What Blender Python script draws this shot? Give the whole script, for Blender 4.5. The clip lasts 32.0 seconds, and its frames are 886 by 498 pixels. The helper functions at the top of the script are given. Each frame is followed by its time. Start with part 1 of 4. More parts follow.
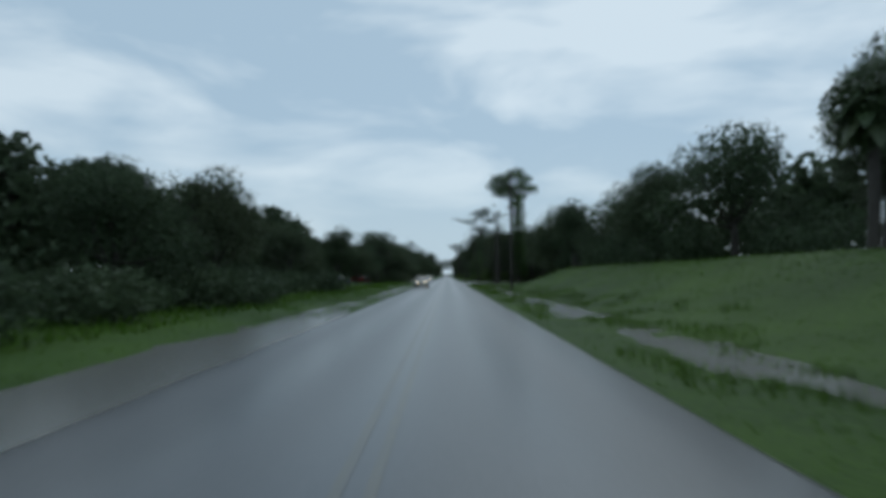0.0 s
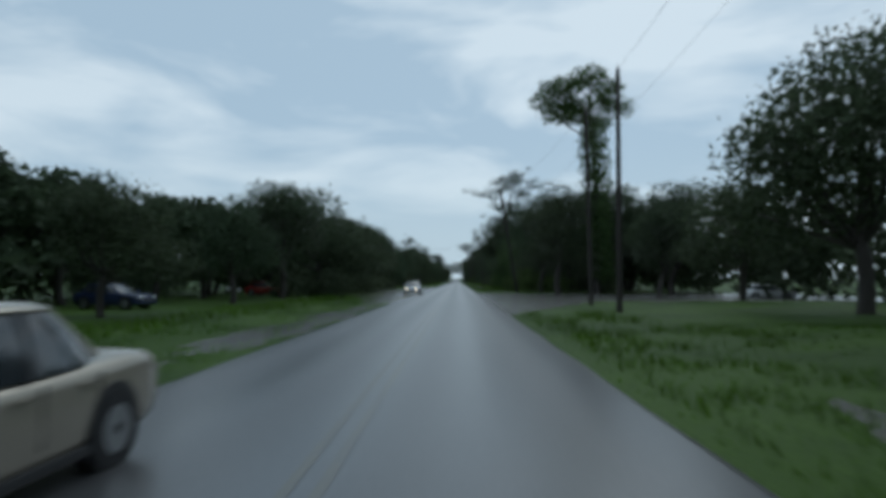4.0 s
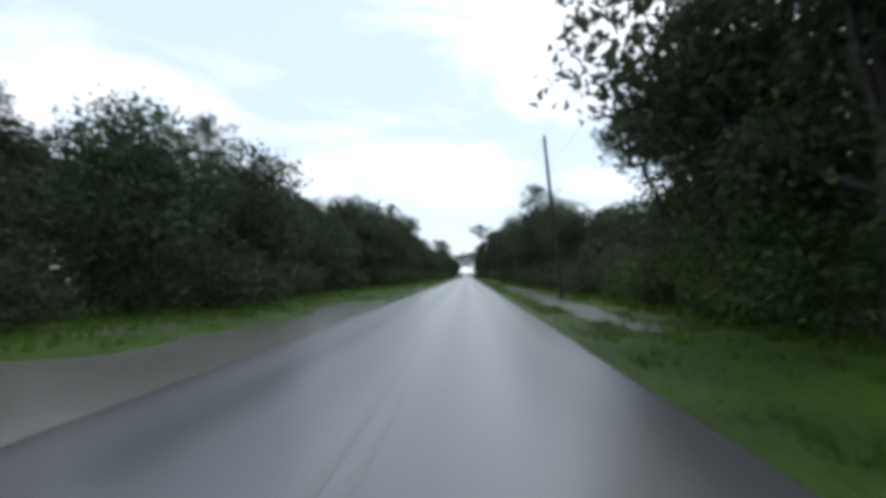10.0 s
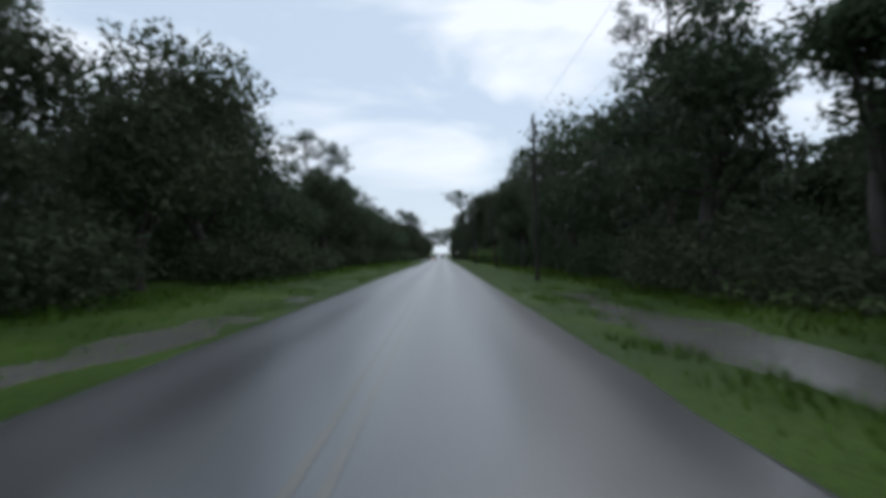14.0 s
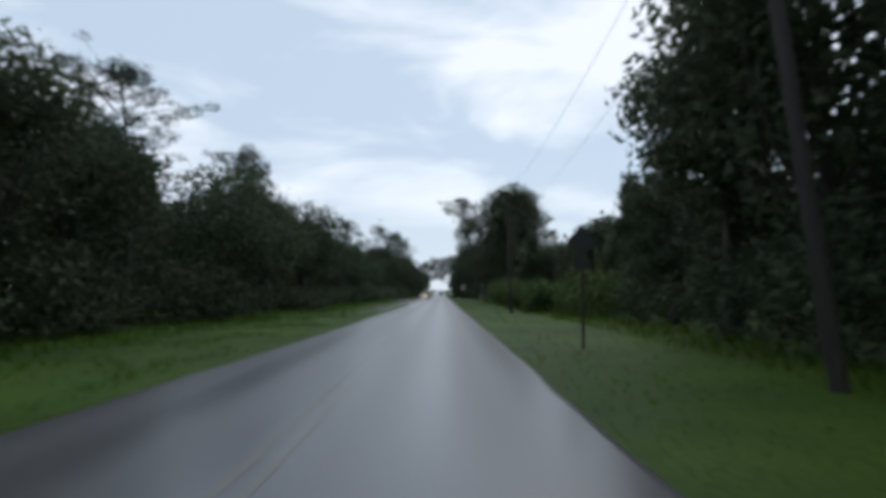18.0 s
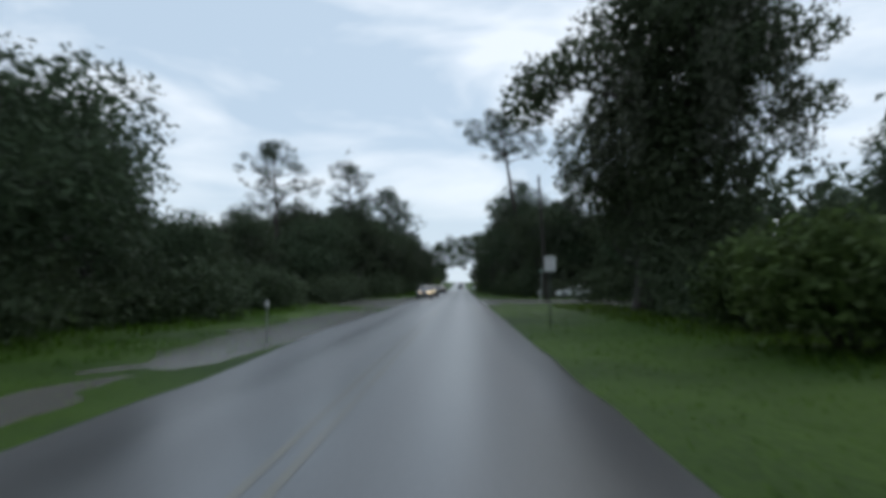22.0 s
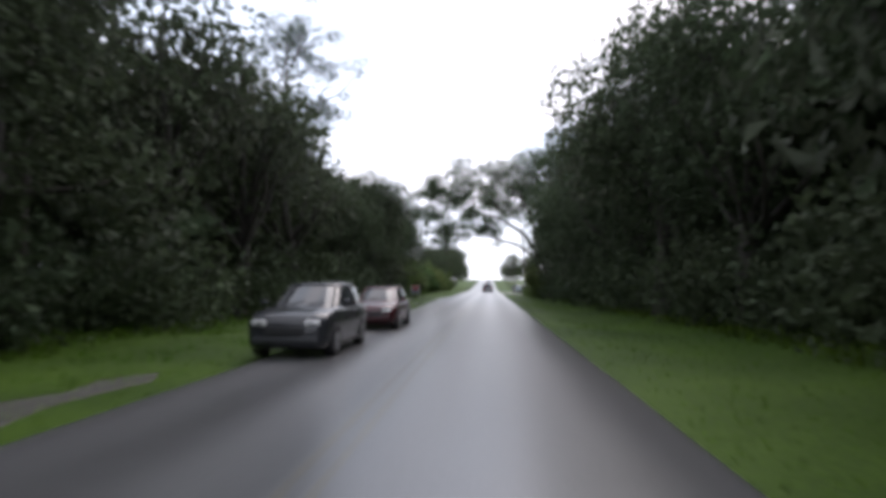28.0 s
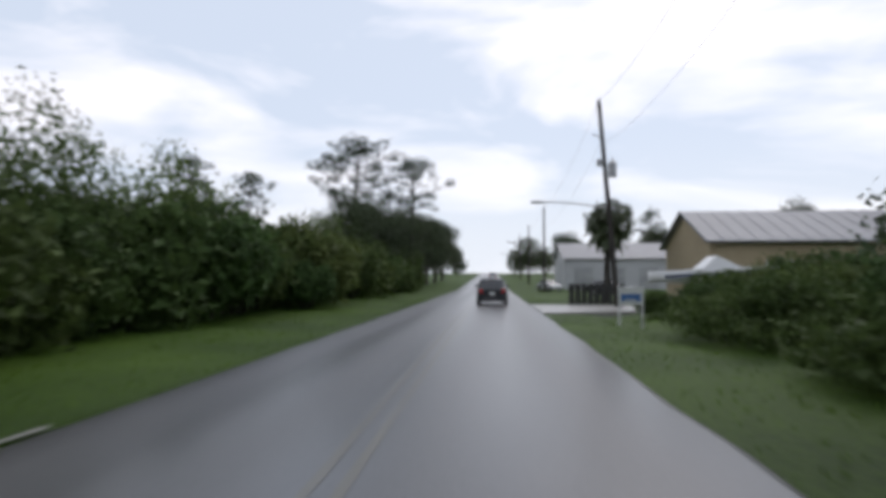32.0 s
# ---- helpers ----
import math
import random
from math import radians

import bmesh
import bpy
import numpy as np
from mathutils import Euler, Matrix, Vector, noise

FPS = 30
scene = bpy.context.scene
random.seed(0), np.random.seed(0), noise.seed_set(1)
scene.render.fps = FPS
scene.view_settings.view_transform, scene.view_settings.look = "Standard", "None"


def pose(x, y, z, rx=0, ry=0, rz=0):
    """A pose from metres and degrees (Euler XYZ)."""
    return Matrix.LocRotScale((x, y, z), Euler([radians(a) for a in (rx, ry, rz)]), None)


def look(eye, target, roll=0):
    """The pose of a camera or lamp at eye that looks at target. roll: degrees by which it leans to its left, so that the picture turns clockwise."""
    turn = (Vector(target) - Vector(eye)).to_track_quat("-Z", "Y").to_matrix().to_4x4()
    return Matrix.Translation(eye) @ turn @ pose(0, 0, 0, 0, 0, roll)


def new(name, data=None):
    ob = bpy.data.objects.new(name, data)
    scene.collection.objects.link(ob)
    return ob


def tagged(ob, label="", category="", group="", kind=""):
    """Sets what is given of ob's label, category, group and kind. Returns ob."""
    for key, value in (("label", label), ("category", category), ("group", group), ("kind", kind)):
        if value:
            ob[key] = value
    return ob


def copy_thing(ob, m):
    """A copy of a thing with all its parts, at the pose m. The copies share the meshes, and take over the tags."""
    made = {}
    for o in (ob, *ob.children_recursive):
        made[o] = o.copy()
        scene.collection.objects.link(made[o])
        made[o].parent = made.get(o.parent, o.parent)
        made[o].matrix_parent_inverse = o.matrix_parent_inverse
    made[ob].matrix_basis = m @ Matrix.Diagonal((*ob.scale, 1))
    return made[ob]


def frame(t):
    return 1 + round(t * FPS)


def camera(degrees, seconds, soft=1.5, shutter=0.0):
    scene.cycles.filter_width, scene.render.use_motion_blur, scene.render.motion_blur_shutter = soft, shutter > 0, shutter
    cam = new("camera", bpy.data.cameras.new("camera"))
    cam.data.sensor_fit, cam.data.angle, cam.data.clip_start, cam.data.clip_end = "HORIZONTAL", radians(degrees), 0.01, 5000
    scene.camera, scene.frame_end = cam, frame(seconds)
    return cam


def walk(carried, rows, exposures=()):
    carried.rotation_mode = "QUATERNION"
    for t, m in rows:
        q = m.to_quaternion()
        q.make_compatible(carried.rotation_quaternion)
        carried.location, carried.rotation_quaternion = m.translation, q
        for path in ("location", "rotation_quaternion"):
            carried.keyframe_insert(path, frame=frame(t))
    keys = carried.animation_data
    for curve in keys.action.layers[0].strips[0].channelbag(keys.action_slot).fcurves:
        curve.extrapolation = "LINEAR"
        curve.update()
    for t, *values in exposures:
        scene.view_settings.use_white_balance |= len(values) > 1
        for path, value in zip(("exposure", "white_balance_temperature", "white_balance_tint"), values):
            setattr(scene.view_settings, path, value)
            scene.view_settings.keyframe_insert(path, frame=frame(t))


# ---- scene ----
# camera: a car's eye level, driving up one straight road; the way points are (seconds, x, y, turn, tilt)
cam = camera(72, 32.0, soft=4.8, shutter=0.3)
EYE = 1.65
DRIVE_A = [(0, 0.4, 0, 0.43, 2.45), (0.5, 0.45, 9.5, 0.35, 2.29), (1, 0.5, 19, 0.47, 2.76), (1.5, 0.55, 28.6, 0.74, 2.12),
           (2, 0.6, 38.1, 0.85, 2.49), (2.5, 0.68, 47.6, 0.96, 2.51), (4.5, 0.92, 85.6, 1.38, 2.99), (5, 0.93, 95.2, 1.02, 2.49),
           (5.5, 0.95, 104.7, 1.59, 1.56), (6, 0.96, 114.3, 1.4, 1.41), (6.5, 1.03, 123.8, 1.74, 2.19), (7, 1.11, 133.4, 3.05, 0.46),
           (7.5, 1.18, 142.9, 2.39, 1.34), (8, 1.26, 152.5, 1.44, 0.62), (8.5, 1.12, 162, -0.93, -1.64), (9, 0.99, 171.5, 0.4, -0.6),
           (9.5, 0.86, 181, 0.6, 1.03), (10, 0.72, 190.4, 2.31, 2.42), (10.5, 0.66, 199.8, 2.25, 2.2)]
DRIVE_B = [(11, 0.61, 209.2, 1.43, 1.01), (11.5, 0.55, 218.6, 1.71, 0.65), (12, 0.49, 228, 0.85, 1.13), (12.5, 0.52, 237.4, 0.8, 0.63),
           (13, 0.56, 246.8, 0.76, 1.45), (13.5, 0.59, 256.2, -0.38, 0.35), (15.5, 0.73, 294.1, 2.04, 2.64), (16, 0.76, 303.6, 2.28, 2.86),
           (16.5, 0.92, 313, 0.53, 1.91), (17, 1.08, 322.5, -1.22, 0.96), (17.5, 1.24, 332.1, -1.21, 0.75), (18, 1.4, 341.6, -0.13, 4.1),
           (18.5, 1.44, 351.1, -1.2, 2.81), (19, 1.48, 360.6, 0.56, 4.8), (19.5, 1.53, 370.1, 0.29, 3.7), (20, 1.57, 379.6, 1.47, 3.42),
           (20.5, 1.51, 389.1, -0.18, 3.26), (21, 1.45, 398.5, 1.33, 2.55), (21.5, 1.38, 408, 1.71, 3.96)]
DRIVE_C = [(22, 1.32, 417.5, 1.73, 3.41), (22.5, 1.33, 427, 1.88, 4.29), (23, 1.34, 436.5, 1.88, 6.23), (23.5, 1.34, 446, 1.87, 5.83),
           (24, 1.35, 455.6, 1.66, 3.28), (24.5, 1.37, 465.1, 1.8, 4.32), (25, 1.38, 474.6, 4.1, -0.17), (25.5, 1.4, 484.1, 3.86, 2.85),
           (26, 1.42, 493.6, 4.3, 2), (26.5, 1.36, 503.1, 4.63, 2.24), (28.5, 1.16, 541.2, 3.87, 3.39), (29, 1.15, 550.7, 3.39, 0.05),
           (29.5, 1.15, 560.2, 3.5, 0.8), (30, 1.14, 569.7, 2.44, -0.27), (30.5, 1.1, 579.3, 1.74, -0.26), (31, 1.06, 588.8, 3.44, 2.27),
           (31.5, 1.02, 598.3, 4.4, 0.9), (32, 0.98, 607.8, 4.57, 2.77)]
walk(cam, [(t, pose(x, y, EYE, 90 + up, 0, left)) for t, x, y, left, up in DRIVE_A + DRIVE_B + DRIVE_C],
     exposures=[(0, -0.25, 5800, 1), (5, -0.25, 5800, 1), (7, 0.0, 5950, 3), (8, 0.28, 6080, 7), (10, 0.62, 6250, 11), (12, 0.2, 6200, 11),
                (17, 0.2, 6200, 11), (20, 0.1, 6150, 9), (22, 0.15, 6130, 8), (24, 0.2, 6250, 8), (26, 0.5, 6500, 15), (29, 1.3, 6650, 20), (30.2, 1.25, 6700, 20), (31, 0.95, 6850, 21),
                (31.6, 0.5, 6650, 17), (32, 0.35, 6600, 17)])

# ---- sky: bright broken overcast after rain, one very soft sun behind it ----
world = bpy.data.worlds.new("overcast_sky")
scene.world = world
world.use_nodes = True
wn, wl = world.node_tree.nodes, world.node_tree.links
wn.clear()
w_out, w_bg = wn.new("ShaderNodeOutputWorld"), wn.new("ShaderNodeBackground")
w_sky = wn.new("ShaderNodeTexSky")
w_sky.sky_type, w_sky.sun_disc = "NISHITA", False
w_sky.sun_elevation, w_sky.sun_rotation = radians(48), radians(20)
w_tc, w_map, w_noise, w_ramp = (wn.new(n) for n in ("ShaderNodeTexCoord", "ShaderNodeMapping", "ShaderNodeTexNoise", "ShaderNodeValToRGB"))
w_map.inputs["Scale"].default_value = (1.3, 1.3, 4.2)
w_map.inputs["Rotation"].default_value = (0, radians(12), 0)
w_noise.inputs["Scale"].default_value, w_noise.inputs["Detail"].default_value = 2.1, 7
w_noise.inputs["Roughness"].default_value, w_noise.inputs["Distortion"].default_value = 0.5, 0.35
w_ramp.color_ramp.elements[0].position, w_ramp.color_ramp.elements[1].position = 0.43, 0.6
w_ramp.color_ramp.elements[0].color = (0.53, 0.625, 0.72, 1)
w_ramp.color_ramp.elements[1].color = (0.87, 0.9, 0.93, 1)
w_mix, w_mul = wn.new("ShaderNodeMix"), wn.new("ShaderNodeVectorMath")
w_mul.operation, w_mul.inputs[3].default_value = "SCALE", 0.1
w_mix.data_type, w_mix.inputs["Factor"].default_value = "RGBA", 0.88
wl.new(w_tc.outputs["Generated"], w_map.inputs["Vector"])
wl.new(w_map.outputs["Vector"], w_noise.inputs["Vector"])
wl.new(w_noise.outputs["Fac"], w_ramp.inputs["Fac"])
wl.new(w_sky.outputs["Color"], w_mul.inputs[0])
wl.new(w_mul.outputs["Vector"], w_mix.inputs["A"])
wl.new(w_ramp.outputs["Color"], w_mix.inputs["B"])
# the air pales towards the horizon
w_sep, w_low, w_pale = wn.new("ShaderNodeSeparateXYZ"), wn.new("ShaderNodeMapRange"), wn.new("ShaderNodeMix")
w_low.interpolation_type, w_pale.data_type = "SMOOTHSTEP", "RGBA"
w_low.inputs["From Min"].default_value, w_low.inputs["From Max"].default_value = 0.24, -0.02
w_low.inputs["To Max"].default_value = 0.8
w_pale.inputs["B"].default_value = (0.66, 0.73, 0.78, 1)
wl.new(w_tc.outputs["Generated"], w_sep.inputs[0])
wl.new(w_sep.outputs["Z"], w_low.inputs["Value"])
wl.new(w_low.outputs["Result"], w_pale.inputs["Factor"])
wl.new(w_mix.outputs["Result"], w_pale.inputs["A"])
wl.new(w_pale.outputs["Result"], w_bg.inputs["Color"])
w_bg.inputs["Strength"].default_value = 1.0
wl.new(w_bg.outputs["Background"], w_out.inputs["Surface"])
sun = new("sun", bpy.data.lights.new("sun", "SUN"))
sun.data.energy, sun.data.angle, sun.data.color = 0.6, radians(40), (1.0, 0.97, 0.92)
sun.matrix_world = look((0, 0, 60), (-12, -30, 22))


# ---- materials ----
def material(name, base, rough=0.6, vary=0.25, scale=3.0, bump=0.0, metal=0.0, second=None, island=0.0, through_light=0.0,
             emit=0.0, fine=None, stretch=(1, 1, 1), spec=0.5):
    """A surface whose colour wanders between base and second at two scales, with fine relief."""
    m = bpy.data.materials.new(name)
    m.use_nodes = True
    n, l = m.node_tree.nodes, m.node_tree.links
    p = n["Principled BSDF"]
    p.inputs["Roughness"].default_value, p.inputs["Metallic"].default_value = rough, metal
    p.inputs["Specular IOR Level"].default_value = spec
    second = second or tuple(c * (1 - vary) for c in base)
    tc, mp = n.new("ShaderNodeTexCoord"), n.new("ShaderNodeMapping")
    mp.inputs["Scale"].default_value = stretch
    l.new(tc.outputs["Object"], mp.inputs["Vector"])
    big, small = n.new("ShaderNodeTexNoise"), n.new("ShaderNodeTexNoise")
    big.inputs["Scale"].default_value, big.inputs["Detail"].default_value = scale * 0.2, 4
    small.inputs["Scale"].default_value, small.inputs["Detail"].default_value = fine or scale * 4, 5
    l.new(mp.outputs["Vector"], big.inputs["Vector"])
    l.new(mp.outputs["Vector"], small.inputs["Vector"])
    add = n.new("ShaderNodeMath")
    add.operation = "MULTIPLY_ADD"
    add.inputs[1].default_value = 0.45
    l.new(small.outputs["Fac"], add.inputs[0])
    half = n.new("ShaderNodeMath")
    half.operation, half.inputs[1].default_value = "MULTIPLY", 0.55
    l.new(big.outputs["Fac"], half.inputs[0])
    l.new(half.outputs[0], add.inputs[2])
    ramp = n.new("ShaderNodeValToRGB")
    ramp.color_ramp.elements[0].position, ramp.color_ramp.elements[1].position = 0.36, 0.64
    ramp.color_ramp.elements[0].color, ramp.color_ramp.elements[1].color = (*second, 1), (*base, 1)
    l.new(add.outputs[0], ramp.inputs["Fac"])
    colour = ramp.outputs["Color"]
    if island:
        geo, hsv, span = n.new("ShaderNodeNewGeometry"), n.new("ShaderNodeHueSaturation"), n.new("ShaderNodeMapRange")
        span.inputs["To Min"].default_value, span.inputs["To Max"].default_value = 1 - island, 1 + island
        l.new(geo.outputs["Random Per Island"], span.inputs["Value"])
        l.new(span.outputs["Result"], hsv.inputs["Value"])
        l.new(colour, hsv.inputs["Color"])
        info, hue = n.new("ShaderNodeObjectInfo"), n.new("ShaderNodeMapRange")
        hue.inputs["To Min"].default_value, hue.inputs["To Max"].default_value = 0.475, 0.515
        l.new(info.outputs["Random"], hue.inputs["Value"])
        l.new(hue.outputs["Result"], hsv.inputs["Hue"])
        colour = hsv.outputs["Color"]
    l.new(colour, p.inputs["Base Color"])
    if bump:
        b = n.new("ShaderNodeBump")
        b.inputs["Strength"].default_value, b.inputs["Distance"].default_value = bump, 0.03
        l.new(small.outputs["Fac"], b.inputs["Height"])
        l.new(b.outputs["Normal"], p.inputs["Normal"])
    if emit:
        l.new(colour, p.inputs["Emission Color"])
        p.inputs["Emission Strength"].default_value = emit
    if through_light:
        tr, mix = n.new("ShaderNodeBsdfTranslucent"), n.new("ShaderNodeMixShader")
        l.new(colour, tr.inputs["Color"])
        mix.inputs["Fac"].default_value = through_light
        l.new(p.outputs["BSDF"], mix.inputs[1])
        l.new(tr.outputs["BSDF"], mix.inputs[2])
        l.new(mix.outputs["Shader"], n["Material Output"].inputs["Surface"])
    return m


LEAF = material("oak_leaves", (0.074, 0.1, 0.054), 0.65, scale=0.6, second=(0.044, 0.063, 0.036), island=0.3, through_light=0.28, spec=0.12)
VINE = material("vine_leaves", (0.085, 0.14, 0.042), 0.65, scale=0.6, second=(0.045, 0.072, 0.03), island=0.35, through_light=0.3, spec=0.12)
NEEDLE = material("pine_needles", (0.06, 0.086, 0.055), 0.65, scale=0.7, second=(0.042, 0.06, 0.042), island=0.35, through_light=0.2, spec=0.12)
SHRUB = material("thicket_leaves", (0.1, 0.145, 0.045), 0.65, scale=0.5, second=(0.055, 0.088, 0.03), island=0.35, through_light=0.3, spec=0.12)
MOSS = material("hanging_moss", (0.085, 0.1, 0.065), 0.9, scale=0.8, second=(0.05, 0.06, 0.04), island=0.3, through_light=0.2)
BARK = material("wet_bark", (0.045, 0.038, 0.031), 0.7, scale=4, second=(0.022, 0.019, 0.016), bump=0.6, stretch=(1, 1, 0.25))
PINE_BARK = material("pine_bark", (0.052, 0.042, 0.035), 0.85, scale=4, second=(0.028, 0.022, 0.019), bump=0.7, stretch=(1, 1, 0.3))
GRASS = material("wet_grass", (0.05, 0.095, 0.008), 0.7, scale=0.9, second=(0.016, 0.038, 0.004), bump=0.9, fine=9, spec=0.12)
TURF = material("short_wet_turf", (0.1, 0.18, 0.022), 0.7, scale=0.9, second=(0.055, 0.105, 0.013), island=0.15, through_light=0.5, spec=0.12)
ASPHALT = material("wet_asphalt", (0.08, 0.08, 0.082), 0.26, scale=0.7, second=(0.045, 0.045, 0.047), bump=0.07, fine=40, stretch=(1.0, 0.35, 1), spec=1.0)
WATER = material("rain_water", (0.17, 0.165, 0.15), 0.22, scale=0.4, second=(0.1, 0.098, 0.088), bump=0.35, fine=7, spec=0.9)
# wheel tracks: the film of water lies a little smoother in the ruts
an, al = ASPHALT.node_tree.nodes, ASPHALT.node_tree.links
a_tc, a_sep, a_turn, a_wave, a_span = (an.new(n) for n in ("ShaderNodeTexCoord", "ShaderNodeSeparateXYZ", "ShaderNodeMath", "ShaderNodeMath", "ShaderNodeMapRange"))
a_turn.operation, a_turn.inputs[1].default_value = "MULTIPLY", 3.6
a_wave.operation = "SINE"
a_span.inputs["From Min"].default_value, a_span.inputs["To Min"].default_value, a_span.inputs["To Max"].default_value = -1.0, 0.28, 0.36
al.new(a_tc.outputs["Object"], a_sep.inputs[0])
al.new(a_sep.outputs["X"], a_turn.inputs[0])
al.new(a_turn.outputs[0], a_wave.inputs[0])
al.new(a_wave.outputs[0], a_span.inputs["Value"])
al.new(a_span.outputs["Result"], an["Principled BSDF"].inputs["Roughness"])
POLE_WOOD = material("weathered_pole_wood", (0.038, 0.031, 0.026), 0.8, scale=5, second=(0.02, 0.017, 0.015), bump=0.5, stretch=(1, 1, 0.15))
STEEL = material("galvanised_steel", (0.4, 0.41, 0.42), 0.4, scale=4, metal=0.85, vary=0.3)
WIRE = material("black_cable", (0.03, 0.03, 0.032), 0.5, scale=5)


# ---- building blocks ----
def mesh_of(name, verts, faces, mat, smooth=False):
    me = bpy.data.meshes.new(name)
    me.from_pydata(np.asarray(verts, float).tolist(), [], [list(f) for f in faces])
    me.materials.append(mat)
    if smooth:
        me.polygons.foreach_set("use_smooth", [True] * len(me.polygons))
    me.update()
    return me


def part(name, bm, mat, parent, label=""):
    """Link a bmesh, or a mesh, as one object under its thing."""
    me = bm
    if isinstance(bm, bmesh.types.BMesh):
        me = bpy.data.meshes.new(name)
        bm.to_mesh(me)
        bm.free()
        me.materials.append(mat)
    ob = new(name, me)
    ob.parent = parent
    return tagged(ob, label) if label else ob


def thing(name, label, category, group="", kind="", m=None):
    ob = tagged(new(name), label, category, group, kind)
    if m is not None:
        ob.matrix_basis = m
    return ob


def block(bm, centre, size, bevel=0.0, turn=None):
    m = Matrix.Translation(centre) @ (turn or Matrix()) @ Matrix.Diagonal((*size, 1))
    made = bmesh.ops.create_cube(bm, size=1, matrix=m)
    if bevel:
        edges = list({e for v in made["verts"] for e in v.link_edges})
        bmesh.ops.bevel(bm, geom=edges, offset=bevel, segments=2, affect="EDGES", profile=0.6)
    return bm


def tube(bm, a, b, r0, r1, sides=8, caps=True):
    a, b = Vector(a), Vector(b)
    turn = (b - a).to_track_quat("Z", "Y").to_matrix().to_4x4()
    m = Matrix.Translation((a + b) / 2) @ turn
    bmesh.ops.create_cone(bm, cap_ends=caps, segments=sides, radius1=r0, radius2=r1, depth=(b - a).length, matrix=m)
    return bm


def smooth_step(a, b, v):
    k = min(1.0, max(0.0, (v - a) / (b - a)))
    return k * k * (3 - 2 * k)


# ---- ground ----
def ground_z(x, y):
    """Height of the land: level verges, a ditch beside the right verge, a grass bank over the first hundred metres, a far rise."""
    z = 0.0
    if x > 3.2:
        bank = 1 - smooth_step(76, 100, y)
        z += 2.7 * smooth_step(8.0, 17, x) * (1 - smooth_step(40, 110, x)) * bank
        z -= (0.16 + 0.1 * smooth_step(205, 216, y) * (1 - smooth_step(276, 290, y))) * math.exp(-((x - 6.6) / 1.5) ** 2) * (1 - smooth_step(82, 90, y) * (1 - smooth_step(160, 168, y)) - smooth_step(452, 460, y) * (1 - smooth_step(506, 514, y)))
    if x < -3.6:
        z -= 0.13 * math.exp(-((x + 5.4) / 1.3) ** 2)
        z -= 0.1 * smooth_step(-6.8, -5.2, x) * (1 - smooth_step(18, 30, y))
        z -= 0.09 * smooth_step(432, 440, y) * (1 - smooth_step(456, 461, y)) * smooth_step(-8.6, -7.2, x)
        z -= 0.09 * smooth_step(122, 135, y) * (1 - smooth_step(198, 222, y)) * smooth_step(-12.5, -10.5, x)
    turn = 2.3 * min(max(x - 3.5, 0.0), 9.0)
    flooded = smooth_step(104 + turn, 110 + turn, y) * (1 - smooth_step(150, 158, y))
    if x > 2.5:
        z -= 0.22 * flooded * smooth_step(2.5, 4, x) * (1 - smooth_step(38, 50, x))
    mouth = 466.5 + (7 if x > 0 else -1) * smooth_step(3.2, 5.6, abs(x)) + 1.2 * noise.noise((x * 0.35, 2.2, 0))
    side = smooth_step(mouth, mouth + 3, y) * (1 - smooth_step(490, 495, y))
    z -= 0.2 * side * smooth_step(3, 4.5, abs(x))
    z += 0.02 * smooth_step(3.6, 5, abs(x + 0.2)) - 0.03
    z += 0.09 * (noise.noise((x * 0.22, y * 0.13, 3.1)) + 0.5 * noise.noise((x * 0.7, y * 0.5, 9.2))) * smooth_step(3.0, 4.2, abs(x + 0.2))
    z += 0.07 * noise.noise((x * 1.15, y * 0.62, 5.7)) * smooth_step(3.6, 4.6, abs(x + 0.2)) * (1 - smooth_step(11, 14, abs(x)))
    z += 0.02 * max(0.0, y - 690) * (1 if y < 900 else 0) + (4.2 if y >= 900 else 0)
    return z


def build_ground():
    xs = [-900, -400, -200, -110, -70, -48, -36, -28, -22, -18, -15, -12.5, -10.5, -9, -8, -7, -6.2, -5.4, -4.7, -4.1, -3.6, -3,
          -1.5, 0, 1.5, 2.7, 3.2, 3.7, 4.3, 5, 5.7, 6.4, 7.1, 7.9, 8.8, 10, 11.5, 13, 15, 17, 20, 24, 29, 36, 48, 70, 110, 200, 400, 900]
    ys = [-600, -300, -150, -80, -50, -35] + [-25 + 1.25 * k for k in range(600)] + [740, 770, 800, 850, 900, 1000, 1200, 1600, 2400]
    verts = [(x, y, ground_z(x, y)) for y in ys for x in xs]
    w = len(xs)
    faces = [(j * w + i, j * w + i + 1, j * w + w + i + 1, j * w + w + i) for j in range(len(ys) - 1) for i in range(w - 1)]
    tagged(new("ground", mesh_of("ground", verts, faces, GRASS, True)), "rain-soaked grass verges and forest floor along the road", "ground", kind="structure")


build_ground()
ROAD_L, ROAD_R = -3.7, 3.3


